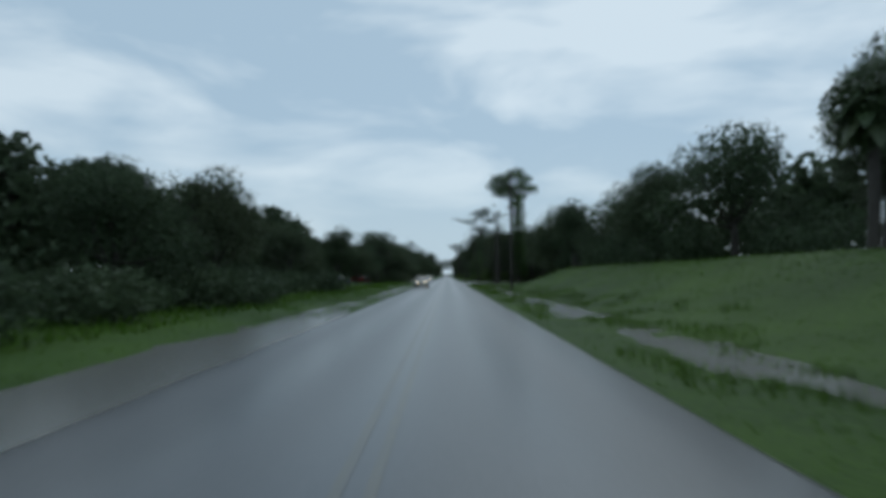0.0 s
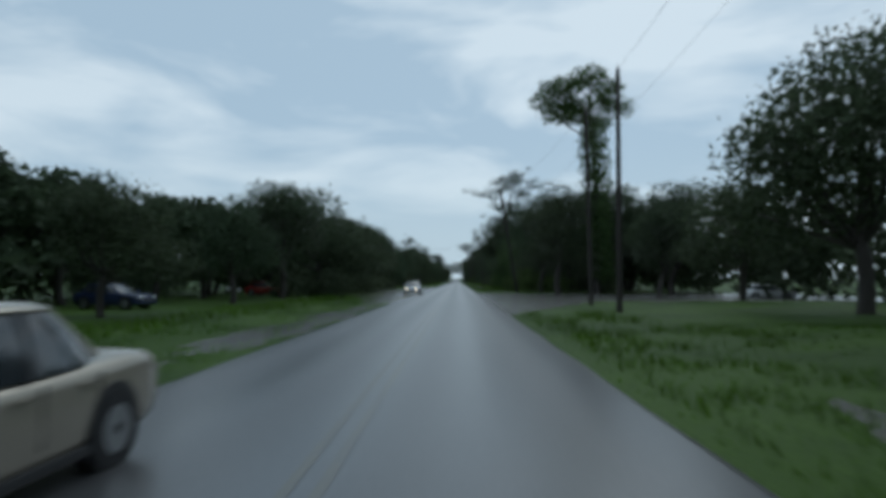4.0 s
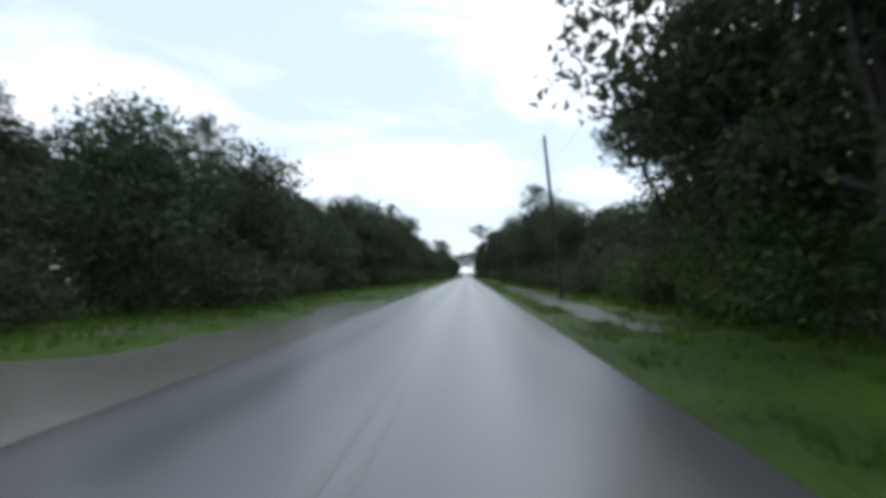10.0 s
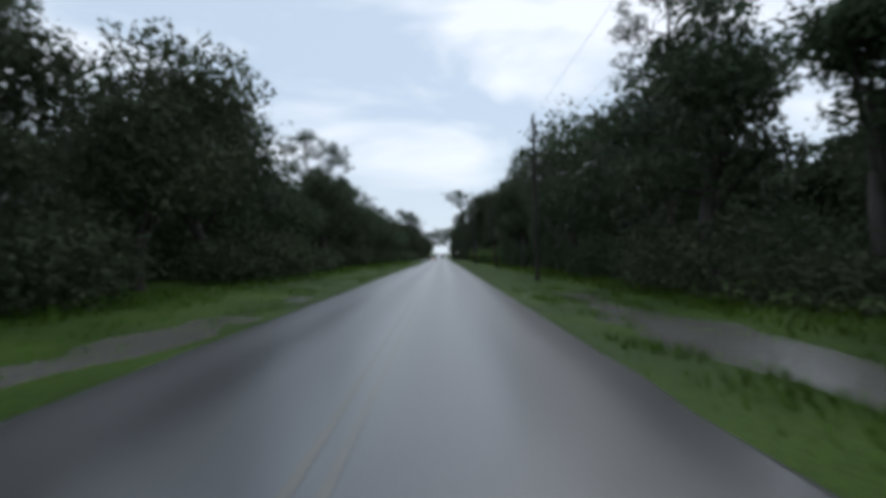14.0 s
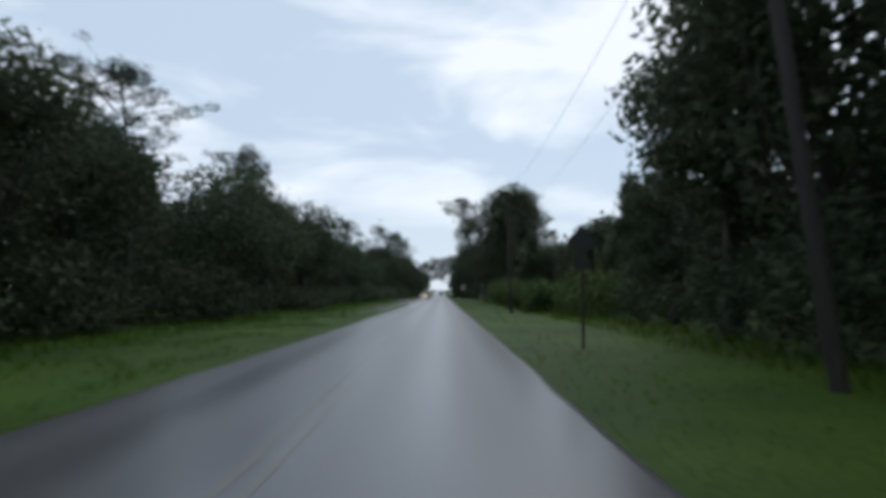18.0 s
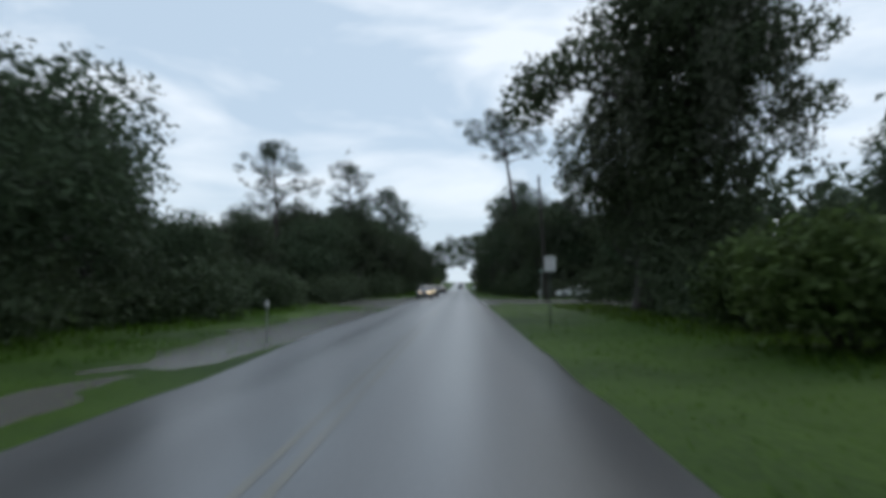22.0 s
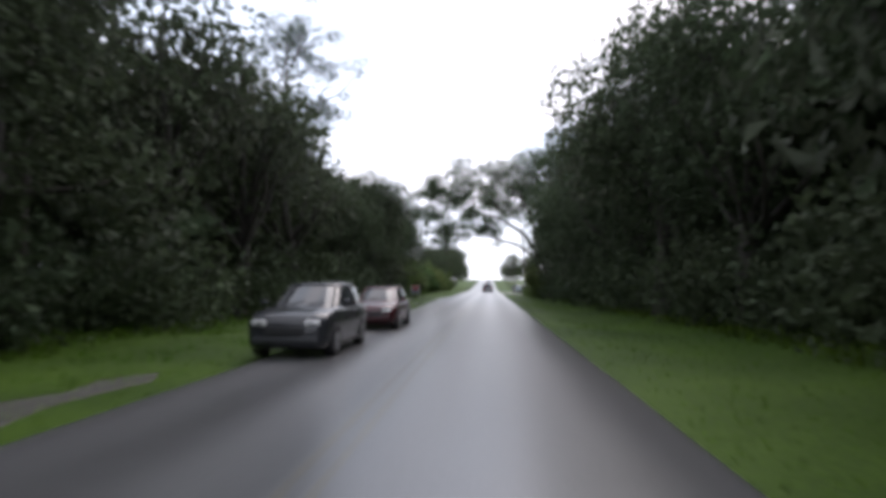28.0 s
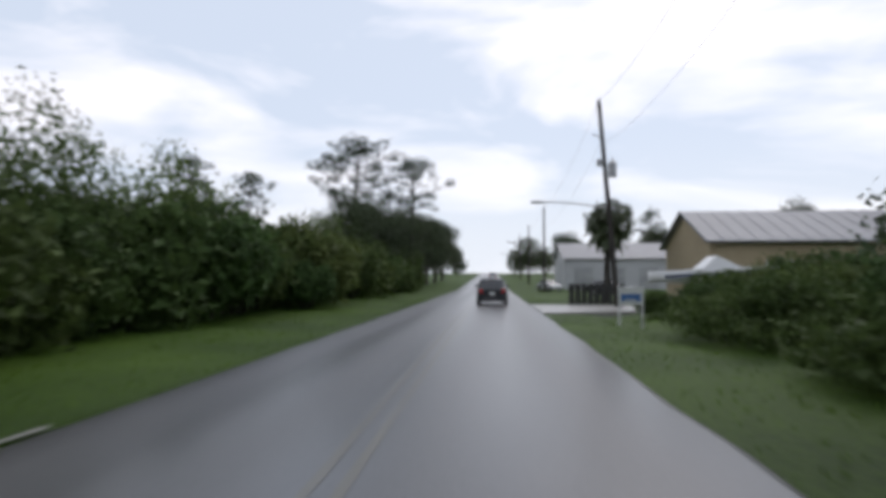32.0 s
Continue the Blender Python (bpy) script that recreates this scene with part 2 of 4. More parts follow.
def build_road():
    xs = [ROAD_L - 0.25, ROAD_L, ROAD_L + 0.1, -1.4, -0.2, 1.0, ROAD_R - 0.1, ROAD_R, ROAD_R + 0.25]
    verts, faces = [], []
    ys = [-120 + 2.0 * k for k in range(412)] + [720, 760, 800, 850, 899]
    for y in ys:
        rise = 0.02 * max(0.0, y - 690)
        for i, x in enumerate(xs):
            edge = 0.09 * noise.noise((0 if i < 4 else 9, y * 0.45, 0)) if i in (0, 1, 2, 6, 7, 8) else 0
            z = (0.035 if 1 < i < 7 else 0.022) + rise
            if i < 3:
                edge += 0.5 * smooth_step(345, 372, y) * (1 - smooth_step(428, 440, y))
            verts.append((x + edge, y, -0.14 + rise if i in (0, 8) else z))
    w = len(xs)
    faces = [(j * w + i, j * w + i + 1, j * w + w + i + 1, j * w + w + i) for j in range(len(ys) - 1) for i in range(w - 1)]
    road = tagged(new("road", mesh_of("road", verts, faces, ASPHALT, True)), "straight wet grey asphalt two-lane road with ragged edges", "road", kind="structure")
    return road


road = build_road()


def water_sheet(x0, x1, y0, y1, z, label):
    ob = new("water", mesh_of("water", [(x0, y0, z), (x1, y0, z), (x1, y1, z), (x0, y1, z)], [(0, 1, 2, 3)], WATER))
    tagged(ob, label, "water", kind="structure")


water_sheet(3.6, 9.6, -40, 98, -0.13, "rain water standing in the grassy roadside ditch")
water_sheet(3.3, 42, 98.1, 168, -0.075, "flooded side road mouth under brown rain water")
water_sheet(3.8, 10.5, 209, 294, -0.15, "long puddle filling the roadside ditch")
water_sheet(-7.0, -3.8, -40, 120, -0.1, "shallow rain water along the verge")
water_sheet(-13, -3.7, 120.1, 228, -0.075, "shallow rain water along the flooded verge")
water_sheet(-8, -3.7, 228.1, 292, -0.125, "narrow puddles along the grass verge")
water_sheet(-9, -3.3, 395, 463, -0.105, "narrow puddles along the grass verge")
water_sheet(-9, -3.8, 504, 590, -0.12, "narrow puddles along the grass verge")
water_sheet(3.3, 34, 463, 497.5, -0.085, "wet side road mouth covered with rain water")
water_sheet(-34, -3.6, 463.1, 503.9, -0.085, "wet side road mouth covered with rain water")


# ---- trees ----
rng = np.random.default_rng(7)


def leaves(blobs, n, size, flat=0.75, droop=0.0, core=0.3):
    """Leaves, each a small pointed blade: small ones over the outside of ellipsoid blobs (x, y, z, rx, ry, rz), broad sprays inside."""
    blobs = np.array(blobs, float)
    n, size = 2 * n, 0.9 * size
    weight = (blobs[:, 3] * blobs[:, 4] * blobs[:, 5]) ** 0.67
    pick = rng.choice(len(blobs), n, p=weight / weight.sum())
    d = rng.normal(size=(n, 3))
    d /= np.linalg.norm(d, axis=1)[:, None]
    core = rng.random(n) < core
    r = np.where(core, 0.88 * rng.random(n) ** 0.45, 0.72 + 0.3 * rng.random(n) ** 0.7)
    lump = 1 + 0.22 * np.sin(d[:, 0] * 7 + pick) * np.cos(d[:, 2] * 6 + 2 * pick) + 0.05 * rng.normal(size=n)
    c = blobs[pick, :3] + d * blobs[pick, 3:] * (r * lump)[:, None]
    u = rng.normal(size=(n, 3)) * (1, 1, flat)
    u[:, 2] -= droop
    u /= np.linalg.norm(u, axis=1)[:, None]
    v = np.cross(u, rng.normal(size=(n, 3)))
    v /= np.linalg.norm(v, axis=1)[:, None] + 1e-9
    w = np.cross(u, v)
    s = size * (np.where(core, 1.05, 0.5) + 0.7 * rng.random(n))[:, None]
    tri = np.stack([c - u * s, c + v * s * 0.55 - w * s * 0.2, c + u * s * 0.9 - v * s * 0.4], 1)
    return tri.reshape(-1, 3), np.arange(3 * n).reshape(n, 3)


def branch(bm, a, b, r0, r1, bend=0.15, steps=3, sides=6):
    """A bowed, tapering limb: rings of points joined into one skin."""
    a, b = Vector(a), Vector(b)
    off = Vector(rng.normal(size=3) * bend * (b - a).length * 0.4)
    pts = [a.lerp(b, k / steps) + off * math.sin(math.pi * k / steps) for k in range(steps + 1)]
    rings = []
    for k, p in enumerate(pts):
        d = (pts[min(k + 1, steps)] - pts[max(k - 1, 0)]).normalized()
        u = d.orthogonal().normalized() if not rings else (side - d * side.dot(d)).normalized()
        side, w = u, d.cross(u)
        r = r0 + (r1 - r0) * k / steps
        rings.append([bm.verts.new(p + (u * math.cos(6.2832 * i / sides) + w * math.sin(6.2832 * i / sides)) * r) for i in range(sides)])
    for p, q in zip(rings, rings[1:]):
        for i in range(sides):
            bm.faces.new((p[i], p[(i + 1) % sides], q[(i + 1) % sides], q[i])).smooth = True
    bm.faces.new(rings[-1])
    return pts[-1]


def oak(h, spread, lean=0.0, density=1.0, moss=False, low=0.22, mat=None, name="oak_tree", label="", clump=0.19):
    """A broad tree: short forked trunk, wide uneven crown of several lobes that reaches low."""
    root = thing(name, label or "dark broadleaf oak with a dense uneven crown, wet from rain", "tree", "roadside trees")
    bm = bmesh.new()
    fork = Vector((rng.normal() * 0.3 + lean, rng.normal() * 0.3, h * 0.3))
    branch(bm, (0, 0, -0.4), fork, h * 0.03, h * 0.021, 0.12, 3, 8)
    blobs = []
    for k in range(9):
        a = k * 2.4 + rng.random()
        f = rng.random()
        z = h * (low + 0.16 + (0.86 - low - 0.16) * f)
        out = spread * (0.62 - 0.34 * f + 0.2 * rng.random())
        c = (math.cos(a) * out + lean * z / h * 2, math.sin(a) * out, z)
        rr = spread * (0.36 + 0.18 * rng.random())
        blobs.append((*c, rr, rr, rr * (0.62 + 0.2 * rng.random())))
        branch(bm, fork if k % 2 else fork * 0.75, c, h * 0.012, h * 0.003, 0.2, 3, 5)
    top = (lean * 1.6, 0, h * 0.82)
    blobs.append((*top, spread * 0.5, spread * 0.5, h * 0.18))
    branch(bm, fork, top, h * 0.016, h * 0.004, 0.1, 3, 5)
    blobs.append((0, 0, h * 0.5, spread * 0.7, spread * 0.7, h * 0.25))
    part("trunk", bm, BARK, root)
    v, f = leaves(blobs, int(5000 * density), clump)
    part("crown", mesh_of("crown", v, f, mat or LEAF), None, root)
    if moss:
        hang = [(b[0] * 1.05, b[1] * 1.05, b[2] - b[5] * 0.9, b[3] * 0.8, b[4] * 0.8, h * 0.1) for b in blobs[:9]]
        v, f = leaves(hang, 900, 0.24, 2.5, 1.6, core=0.0)
        part("hanging_moss", mesh_of("hanging_moss", v, f, MOSS), None, root, "grey-green moss hanging in strands")
    return root


def pine(h, spread, bare=0.5, crooked=0.0, density=1.0):
    """A tall pine: bare trunk and a loose open crown of rounded tufts on rising limbs, with gaps between them."""
    root = thing("pine_tree", "tall slim pine with a bare trunk and an open tufted crown", "tree", "roadside pines")
    bm = bmesh.new()
    tip = Vector((crooked, rng.normal() * 0.3, h * 0.95))
    branch(bm, (0, 0, -0.4), tip, h * 0.0125 + 0.05, 0.05, 0.03, 6, 8)
    blobs = []
    for k in range(17):
        f = k / 16
        z = h * (bare + (0.93 - bare) * f)
        a = k * 2.4 + rng.random() * 0.9
        out = spread * (0.35 + 0.7 * math.sin(math.pi * (0.2 + 0.72 * f))) * (0.45 + 0.75 * rng.random())
        at = Vector((crooked * z / h, 0, z - out * 0.25))
        c = Vector((at.x + math.cos(a) * out, math.sin(a) * out, z + out * 0.2))
        branch(bm, at, c, 0.035 + h * 0.002, 0.02, 0.22, 3, 5)
        for j in range(6):
            rr = spread * (0.08 + 0.1 * rng.random())
            d = rng.normal(size=3) * spread * 0.19
            q = at.lerp(c, 0.5 + 0.11 * j)
            blobs.append((q.x + d[0], q.y + d[1], q.z + d[2] * 0.85 + 0.2, rr, rr, rr * 0.8))
            branch(bm, at.lerp(c, 0.5), (q.x + d[0], q.y + d[1], q.z + d[2] * 0.85), 0.03, 0.012, 0.15, 2, 4)
    for j in range(5):
        rr = spread * 0.24
        blobs.append((tip.x + rng.normal() * spread * 0.2, tip.y + rng.normal() * spread * 0.2, h * 0.95 + rng.normal() * 0.4, rr, rr, rr * 0.6))
    part("trunk", bm, PINE_BARK, root)
    v, f = leaves(blobs, int(5200 * density), 0.12, 0.9, core=0.06)
    part("crown", mesh_of("crown", v, f, NEEDLE), None, root)
    return root


def draped(h, spread):
    """A tall tree smothered in climbing plants that hang from its spreading top in ragged curtains."""
    root = thing("vine_covered_tree", "tall tree smothered in hanging vines and moss", "tree", "roadside trees")
    bm = bmesh.new()
    branch(bm, (0, 0, -0.4), (0.3, 0, h * 0.93), h * 0.024, 0.06, 0.05, 6, 8)
    blobs = [(0.1, 0, h * (0.12 + 0.09 * k), spread * (0.42 + 0.028 * k), spread * 0.45, h * 0.09) for k in range(9)]
    blobs += [(-6.2, 0, h * 0.62, 1.5, 1.6, 1.3), (-7.0, 0.5, h * 0.56, 1.3, 1.4, 1.5), (-5.0, 0, h * 0.66, 1.5, 1.6, 1.3)]
    branch(bm, (0.1, 0, h * 0.5), (-6.2, 0, h * 0.61), 0.16, 0.05, 0.12, 3, 6)
    strands = []
    for k in range(16):
        a, f = k * 2.4, k / 15
        out = spread * (0.4 + 0.4 * rng.random()) * (1.05 - 0.5 * f)
        z = h * (0.55 + 0.37 * f)
        c = (math.cos(a) * out, math.sin(a) * out, z)
        branch(bm, (0.1, 0, z * 0.82), c, h * 0.006, 0.03, 0.2, 3, 5)
        rr = spread * (0.24 + 0.12 * rng.random())
        blobs.append((*c, rr, rr, rr * 0.8))
        for j in range(5):
            drop = h * (0.04 + 0.1 * rng.random())
            strands.append((c[0] + rng.normal() * rr * 0.6, c[1] + rng.normal() * rr * 0.6, z - rr * 0.4 - drop, 0.6, 0.6, drop))
    part("trunk", bm, BARK, root)
    v, f = leaves(blobs, 14000, 0.2, 1.2, 0.4)
    part("crown", mesh_of("crown", v, f, LEAF), None, root)
    v, f = leaves(strands, 6000, 0.18, 2.5, 1.6, core=0.0)
    part("hanging_vines", mesh_of("hanging_vines", v, f, MOSS), None, root, "grey-green strands hanging in curtains")
    return root


def shrub(h, spread, mat):
    root = thing("bush", "dense green roadside bush, wet leaves", "bush", "roadside bushes")
    bm = bmesh.new()
    blobs = []
    for k in range(6):
        a = k * 1.1 + rng.random() * 0.5
        c = (math.cos(a) * spread * 0.5, math.sin(a) * spread * 0.5, h * (0.3 + 0.35 * rng.random()))
        branch(bm, (math.cos(a) * 0.1, math.sin(a) * 0.1, -0.2), c, 0.05, 0.015, 0.2, 3, 5)
        blobs.append((*c, spread * 0.42, spread * 0.42, h * 0.36))
    blobs.append((0, 0, h * 0.62, spread * 0.42, spread * 0.42, h * 0.38))
    part("stem", bm, BARK, root)
    v, f = leaves(blobs, 2000, 0.19)
    part("foliage", mesh_of("foliage", v, f, mat), None, root)
    return root


def column(h):
    """A tall cypress wrapped in climbers: a thick green column with a loose crown at the very top."""
    root = thing("vine_column_tree", "tall cypress wrapped in climbers with a loose crown on top", "tree", "roadside trees")
    bm = bmesh.new()
    branch(bm, (0, 0, -0.4), (-0.6, 0, h * 0.95), h * 0.016, 0.08, 0.03, 6, 8)
    blobs = [(0.3 - 0.5 * k / 8, 0, h * (0.12 + 0.075 * k), 1.9, 1.8, h * 0.075) for k in range(9)]
    for bx, by, f in ((-3.0, 0.5, 0.86), (-1.8, -0.6, 0.95), (1.6, 0.4, 0.93), (-4.6, -0.4, 0.8), (2.8, 0.6, 0.84), (-0.2, 0, 0.98), (-1.5, 1, 0.84), (0.8, -1, 0.86),
                      (-3.4, -1, 0.91), (0.4, 0.8, 0.78), (-5.6, 0.2, 0.86), (-4.4, 0.6, 0.93), (-2.6, 0, 0.8)):
        branch(bm, (-0.4, 0, h * (f - 0.1)), (bx, by, h * f), 0.1, 0.03, 0.2, 3, 5)
        blobs.append((bx, by, h * f, 1.7 + 0.5 * rng.random(), 1.8, 1.2))
    part("trunk", bm, BARK, root)
    v, f = leaves(blobs, 7500, 0.22, 1.3, 0.4)
    part("crown", mesh_of("crown", v, f, VINE), None, root)
    return root


PROTOS = {}
MAKERS = {
    "o": [lambda: oak(10, 5.0), lambda: oak(11, 4.6, lean=0.4), lambda: oak(12, 4.8, moss=True), lambda: oak(9, 5.2, low=0.12), lambda: oak(13, 4.4, lean=-0.5)],
    "p": [lambda: pine(17, 3.6), lambda: pine(20, 4.0, 0.58, 0.7), lambda: pine(15, 3.4, 0.4, -0.4)],
    "q": [lambda: pine(26, 4.0, 0.74, -3.2, 1.2)],
    "d": [lambda: draped(20, 6.0)],
    "t": [lambda: oak(14, 3.3, low=0.1, name="tall_tree", label="tall narrow forest tree with dense dark foliage"),
          lambda: oak(15, 3.6, low=0.18, moss=True, name="tall_tree", label="tall forest tree with moss hanging below the foliage")],
    "c": [lambda: column(26)],
    "n": [lambda: oak(11, 1.9, low=0.1, name="slim_tree", label="slim upright tree with dense dark foliage")],
    "b": [lambda: oak(11, 4.6, density=0.22, low=0.1, clump=0.5, name="wood_tree", label="dark broadleaf tree deeper in the wood")],
    "l": [lambda: oak(15, 4.2, density=0.3, low=0.3, clump=0.24, moss=True, label="tall loose oak with hanging moss and gaps in its crown"),
          lambda: oak(14, 4.6, density=0.3, low=0.34, clump=0.24, moss=True, label="tall loose oak with hanging moss and gaps in its crown")],
    "k": [lambda: oak(13, 4.8, density=1.45, low=0.1, clump=0.15), lambda: oak(12, 4.4, density=1.45, low=0.08, clump=0.15, moss=True)],
    "s": [lambda: shrub(3.0, 2.6, SHRUB), lambda: shrub(3.4, 2.4, VINE)],
}
HEIGHTS = {"o": (10, 11, 12, 9, 13), "p": (17, 20, 15), "q": (26,), "d": (20,), "t": (14, 15), "s": (3.0, 3.4), "c": (26,), "n": (11,), "b": (11,), "k": (13, 12), "l": (15, 14)}
used = {}


def plant(kind, x, y, h, wide=1.0):
    """Stand a tree of that kind and height at (x, y); variants take turns."""
    k = used.get(kind, 0)
    used[kind] = k + 1
    v = k % len(MAKERS[kind])
    s = h / HEIGHTS[kind][v]
    base = ground_z(x, y)
    m = pose(x, y, base, 0, 0, (k * 137.5) % 360) @ Matrix.Diagonal((s * wide, s * wide, s, 1))
    if (kind, v) not in PROTOS:
        ob = MAKERS[kind][v]()
        PROTOS[kind, v] = ob
        ob.matrix_basis = m
        return ob
    src = PROTOS[kind, v]
    return copy_thing(src, m @ Matrix.Diagonal([1 / c for c in src.scale] + [1]))


# left edge of the road: kind, x, y, height
LEFT_A = [("o", -15, 28, 7.2), ("o", -16, 44, 9.6), ("o", -15, 58, 6.6), ("o", -18, 68, 7.5), ("o", -15, 84, 8.5), ("o", -15, 103, 6.6),
          ("o", -15, 119, 7.8), ("o", -15, 131, 10.8), ("o", -15, 143, 12), ("o", -15, 154, 10.5), ("o", -14, 165, 10.6), ("o", -15, 176, 11),
          ("o", -14, 186, 11.4), ("o", -15, 198, 9), ("o", -14.5, 208, 8), ("o", -15, 218, 10.2), ("o", -14, 228, 10.2), ("p", -18, 233, 13)]
LEFT_B = [("o", -15, 240, 9), ("o", -15, 251, 9.6), ("o", -14, 260, 10.8), ("t", -14, 269, 12.2), ("o", -14.5, 276, 12.6), ("t", -14, 285, 13),
          ("o", -13.5, 294, 12.4), ("o", -14, 304, 13), ("o", -15.5, 314, 10.5), ("t", -14.5, 322, 8.8), ("p", -21, 363, 22), ("o", -13, 336, 12),
          ("p", -14.5, 346, 16), ("o", -15, 344, 12.5), ("t", -14, 354, 13), ("p", -21, 366, 13), ("o", -14.5, 361, 10.5), ("o", -14, 368, 9.4), ("p", -15, 373, 14, 1.2), ("o", -13.5, 381, 10)]
LEFT_C = [("t", -13.5, 388, 12.4), ("o", -14, 396, 11.5), ("p", -24, 419, 20), ("o", -13.5, 407, 11.6), ("o", -14.5, 417, 9.2), ("o", -14.5, 427, 10.2),
          ("o", -14, 437, 9.8), ("o", -15, 444, 9.2), ("o", -16, 455, 6.5), ("o", -18, 463, 6.5), ("p", -21.5, 491, 19.5), ("o", -19, 472, 8.8),
          ("o", -16, 485, 9.5), ("o", -15, 497, 12), ("p", -15, 507, 20), ("t", -13, 503, 14), ("t", -14, 512, 15), ("l", -12.5, 520, 12.8)]
LEFT_D = [("p", -13, 541, 21), ("l", -12.5, 529, 14.5), ("k", -12, 535, 13), ("p", -14, 550, 21.5), ("k", -11.5, 546, 13.5), ("l", -12.5, 556, 16),
          ("l", -12, 563, 15), ("p", -13.5, 575, 21), ("l", -12, 571, 15), ("k", -11, 580, 11), ("k", -10, 588, 12.5), ("k", -10, 596, 12.5),
          ("k", -10.5, 602, 12), ("p", -38.5, 686, 17.5), ("p", -36.7, 700, 18), ("k", -12.5, 664, 10.2), ("k", -12, 673, 10.8), ("k", -11.5, 682, 11), ("k", -11, 692, 11.5), ("k", -10.5, 703, 12), ("k", -10.5, 715, 12.5), ("k", -10.5, 729, 13), ("k", -10.5, 745, 13.5), ("k", -12.5, 617, 3.8), ("k", -12.5, 627, 4.8), ("k", -12, 636, 5.4), ("k", -12, 647, 5.6), ("k", -12, 658, 5.6)]
# right edge
RIGHT_A = [("t", 22, 30, 11), ("o", 21, 44, 10), ("o", 20, 57, 9.5), ("o", 22, 68, 9), ("o", 24, 80, 11.5), ("o", 19, 88, 11.5), ("t", 21, 98, 12.5), ("o", 20.5, 106, 14),
           ("o", 24, 126, 10), ("o", 22, 140, 10.5), ("c", 17.9, 151, 27.8), ("k", 13.2, 150, 13.6), ("k", 12.5, 162, 14), ("o", 13, 172, 7.4), ("o", 13.5, 178, 7.6),
           ("o", 17, 164, 12.5), ("o", 22, 156, 14.5), ("o", 28, 154, 14.5), ("t", 25, 162, 15), ("p", 11.5, 203, 23.9, 1.5), ("o", 12.5, 188, 9.2), ("o", 12, 198, 13), ("t", 11.5, 206, 16)]
RIGHT_B = [("o", 12.5, 211, 16.5), ("t", 11.5, 216, 16), ("o", 14, 225, 13), ("o", 17, 236, 8.5), ("o", 16, 245, 8.2), ("o", 15, 254, 9),
           ("o", 14, 264, 10.4), ("o", 14, 274, 12), ("t", 14, 283, 13.6), ("t", 12.5, 292, 15), ("p", 13, 299, 17), ("o", 15, 306, 14),
           ("o", 15, 315, 13), ("l", 13, 325, 17), ("l", 13.5, 333, 16), ("o", 13.5, 343, 7.8), ("t", 12, 351, 17), ("o", 12.5, 359, 14)]
RIGHT_C = [("t", 13, 366, 17), ("t", 13.5, 374, 11), ("n", 16, 388, 11), ("n", 18.5, 391, 11.5), ("n", 14.5, 398, 7.8), ("n", 12.4, 415.5, 9.2), ("o", 16.5, 409, 8.2),
           ("o", 15, 417, 7.8), ("o", 16, 427, 9), ("o", 16, 437, 7.6), ("d", 14.6, 452, 21.8, 1.22), ("k", 12.5, 457, 15), ("k", 14.5, 461, 12),
           ("o", 16, 468, 9.5), ("k", 15.5, 509, 14), ("q", 11.7, 509, 28.3, 1.3), ("k", 14, 514, 14.5), ("o", 22.5, 509, 14.5), ("o", 29, 509, 14), ("o", 36, 512, 13), ("t", 12, 521, 15), ("k", 11, 512, 17)]
RIGHT_D = [("k", 10.5, 532, 16), ("k", 11, 541, 17), ("p", 13.5, 548, 24), ("k", 11, 556, 15), ("k", 10, 564, 16), ("k", 10.5, 572, 15.5),
           ("k", 10, 580, 14), ("k", 9.5, 588, 14.5), ("k", 9.5, 596, 13), ("k", 10, 603, 13), ("k", 11.5, 609, 10), ("k", 11.4, 614, 11.5), ("o", 40, 690, 12), ("o", 52, 676, 13),
           ("o", 30, 720, 11), ("o", 20, 760, 12), ("o", 12, 790, 12), ("p", 33, 735, 15)]
for kind, x, y, h, *wide in LEFT_A + LEFT_B + LEFT_C + LEFT_D + RIGHT_A + RIGHT_B + RIGHT_C + RIGHT_D:
    plant(kind, x, y, h, *wide)

plant("p", 17.5, 508, 19.5, 0.6)
plant("o", -22, 484, 11)
plant("o", -36.8, 471, 21)
plant("o", -38, 461, 19)
plant("o", -20, 497, 12.8)
plant("k", 12.2, 504.8, 13.2)
plant("p", -18, 692, 21.5, 1.45)
plant("p", -9.7, 688, 18, 1.3)

# second row, deeper in the wood, closes the gaps
random.seed(4)
for k in range(78):
    y = 8 + k * 7.6
    if not 160 < y < 184:
        plant("b", -22 - 5 * random.random(), y + 3 * random.random(), (7.4 if 440 < y < 505 else 8.5 + 3 * random.random() if y < 260 else 11 + 2.5 * random.random()), 1.15)
    if 100 < y < 606 and not 104 < y < 160:
        plant("b", 22 + 5 * random.random(), y + 3 * random.random(), 6.5 if 425 < y < 470 else 9.5 + 3 * random.random(), 1.1)


def understory(name, x0, x1, y0, y1, h, n, label, mat, size=0.34):
    """Joined low growth under the trees: uncountable leaves of brambles and saplings."""
    blobs = []
    k = int((y1 - y0) / 3.2)
    for i in range(k):
        x, y = x0 + (x1 - x0) * random.random(), y0 + (y1 - y0) * (i + random.random()) / k
        hh = h * (0.55 + 0.6 * random.random())
        blobs.append((x, y, hh * 0.45 + ground_z(x, y), 2.3, 2.5, hh * 0.55))
    v, f = leaves(blobs, n, size)
    tagged(new(name, mesh_of(name, v, f, mat)), label, "undergrowth", kind="stuff")


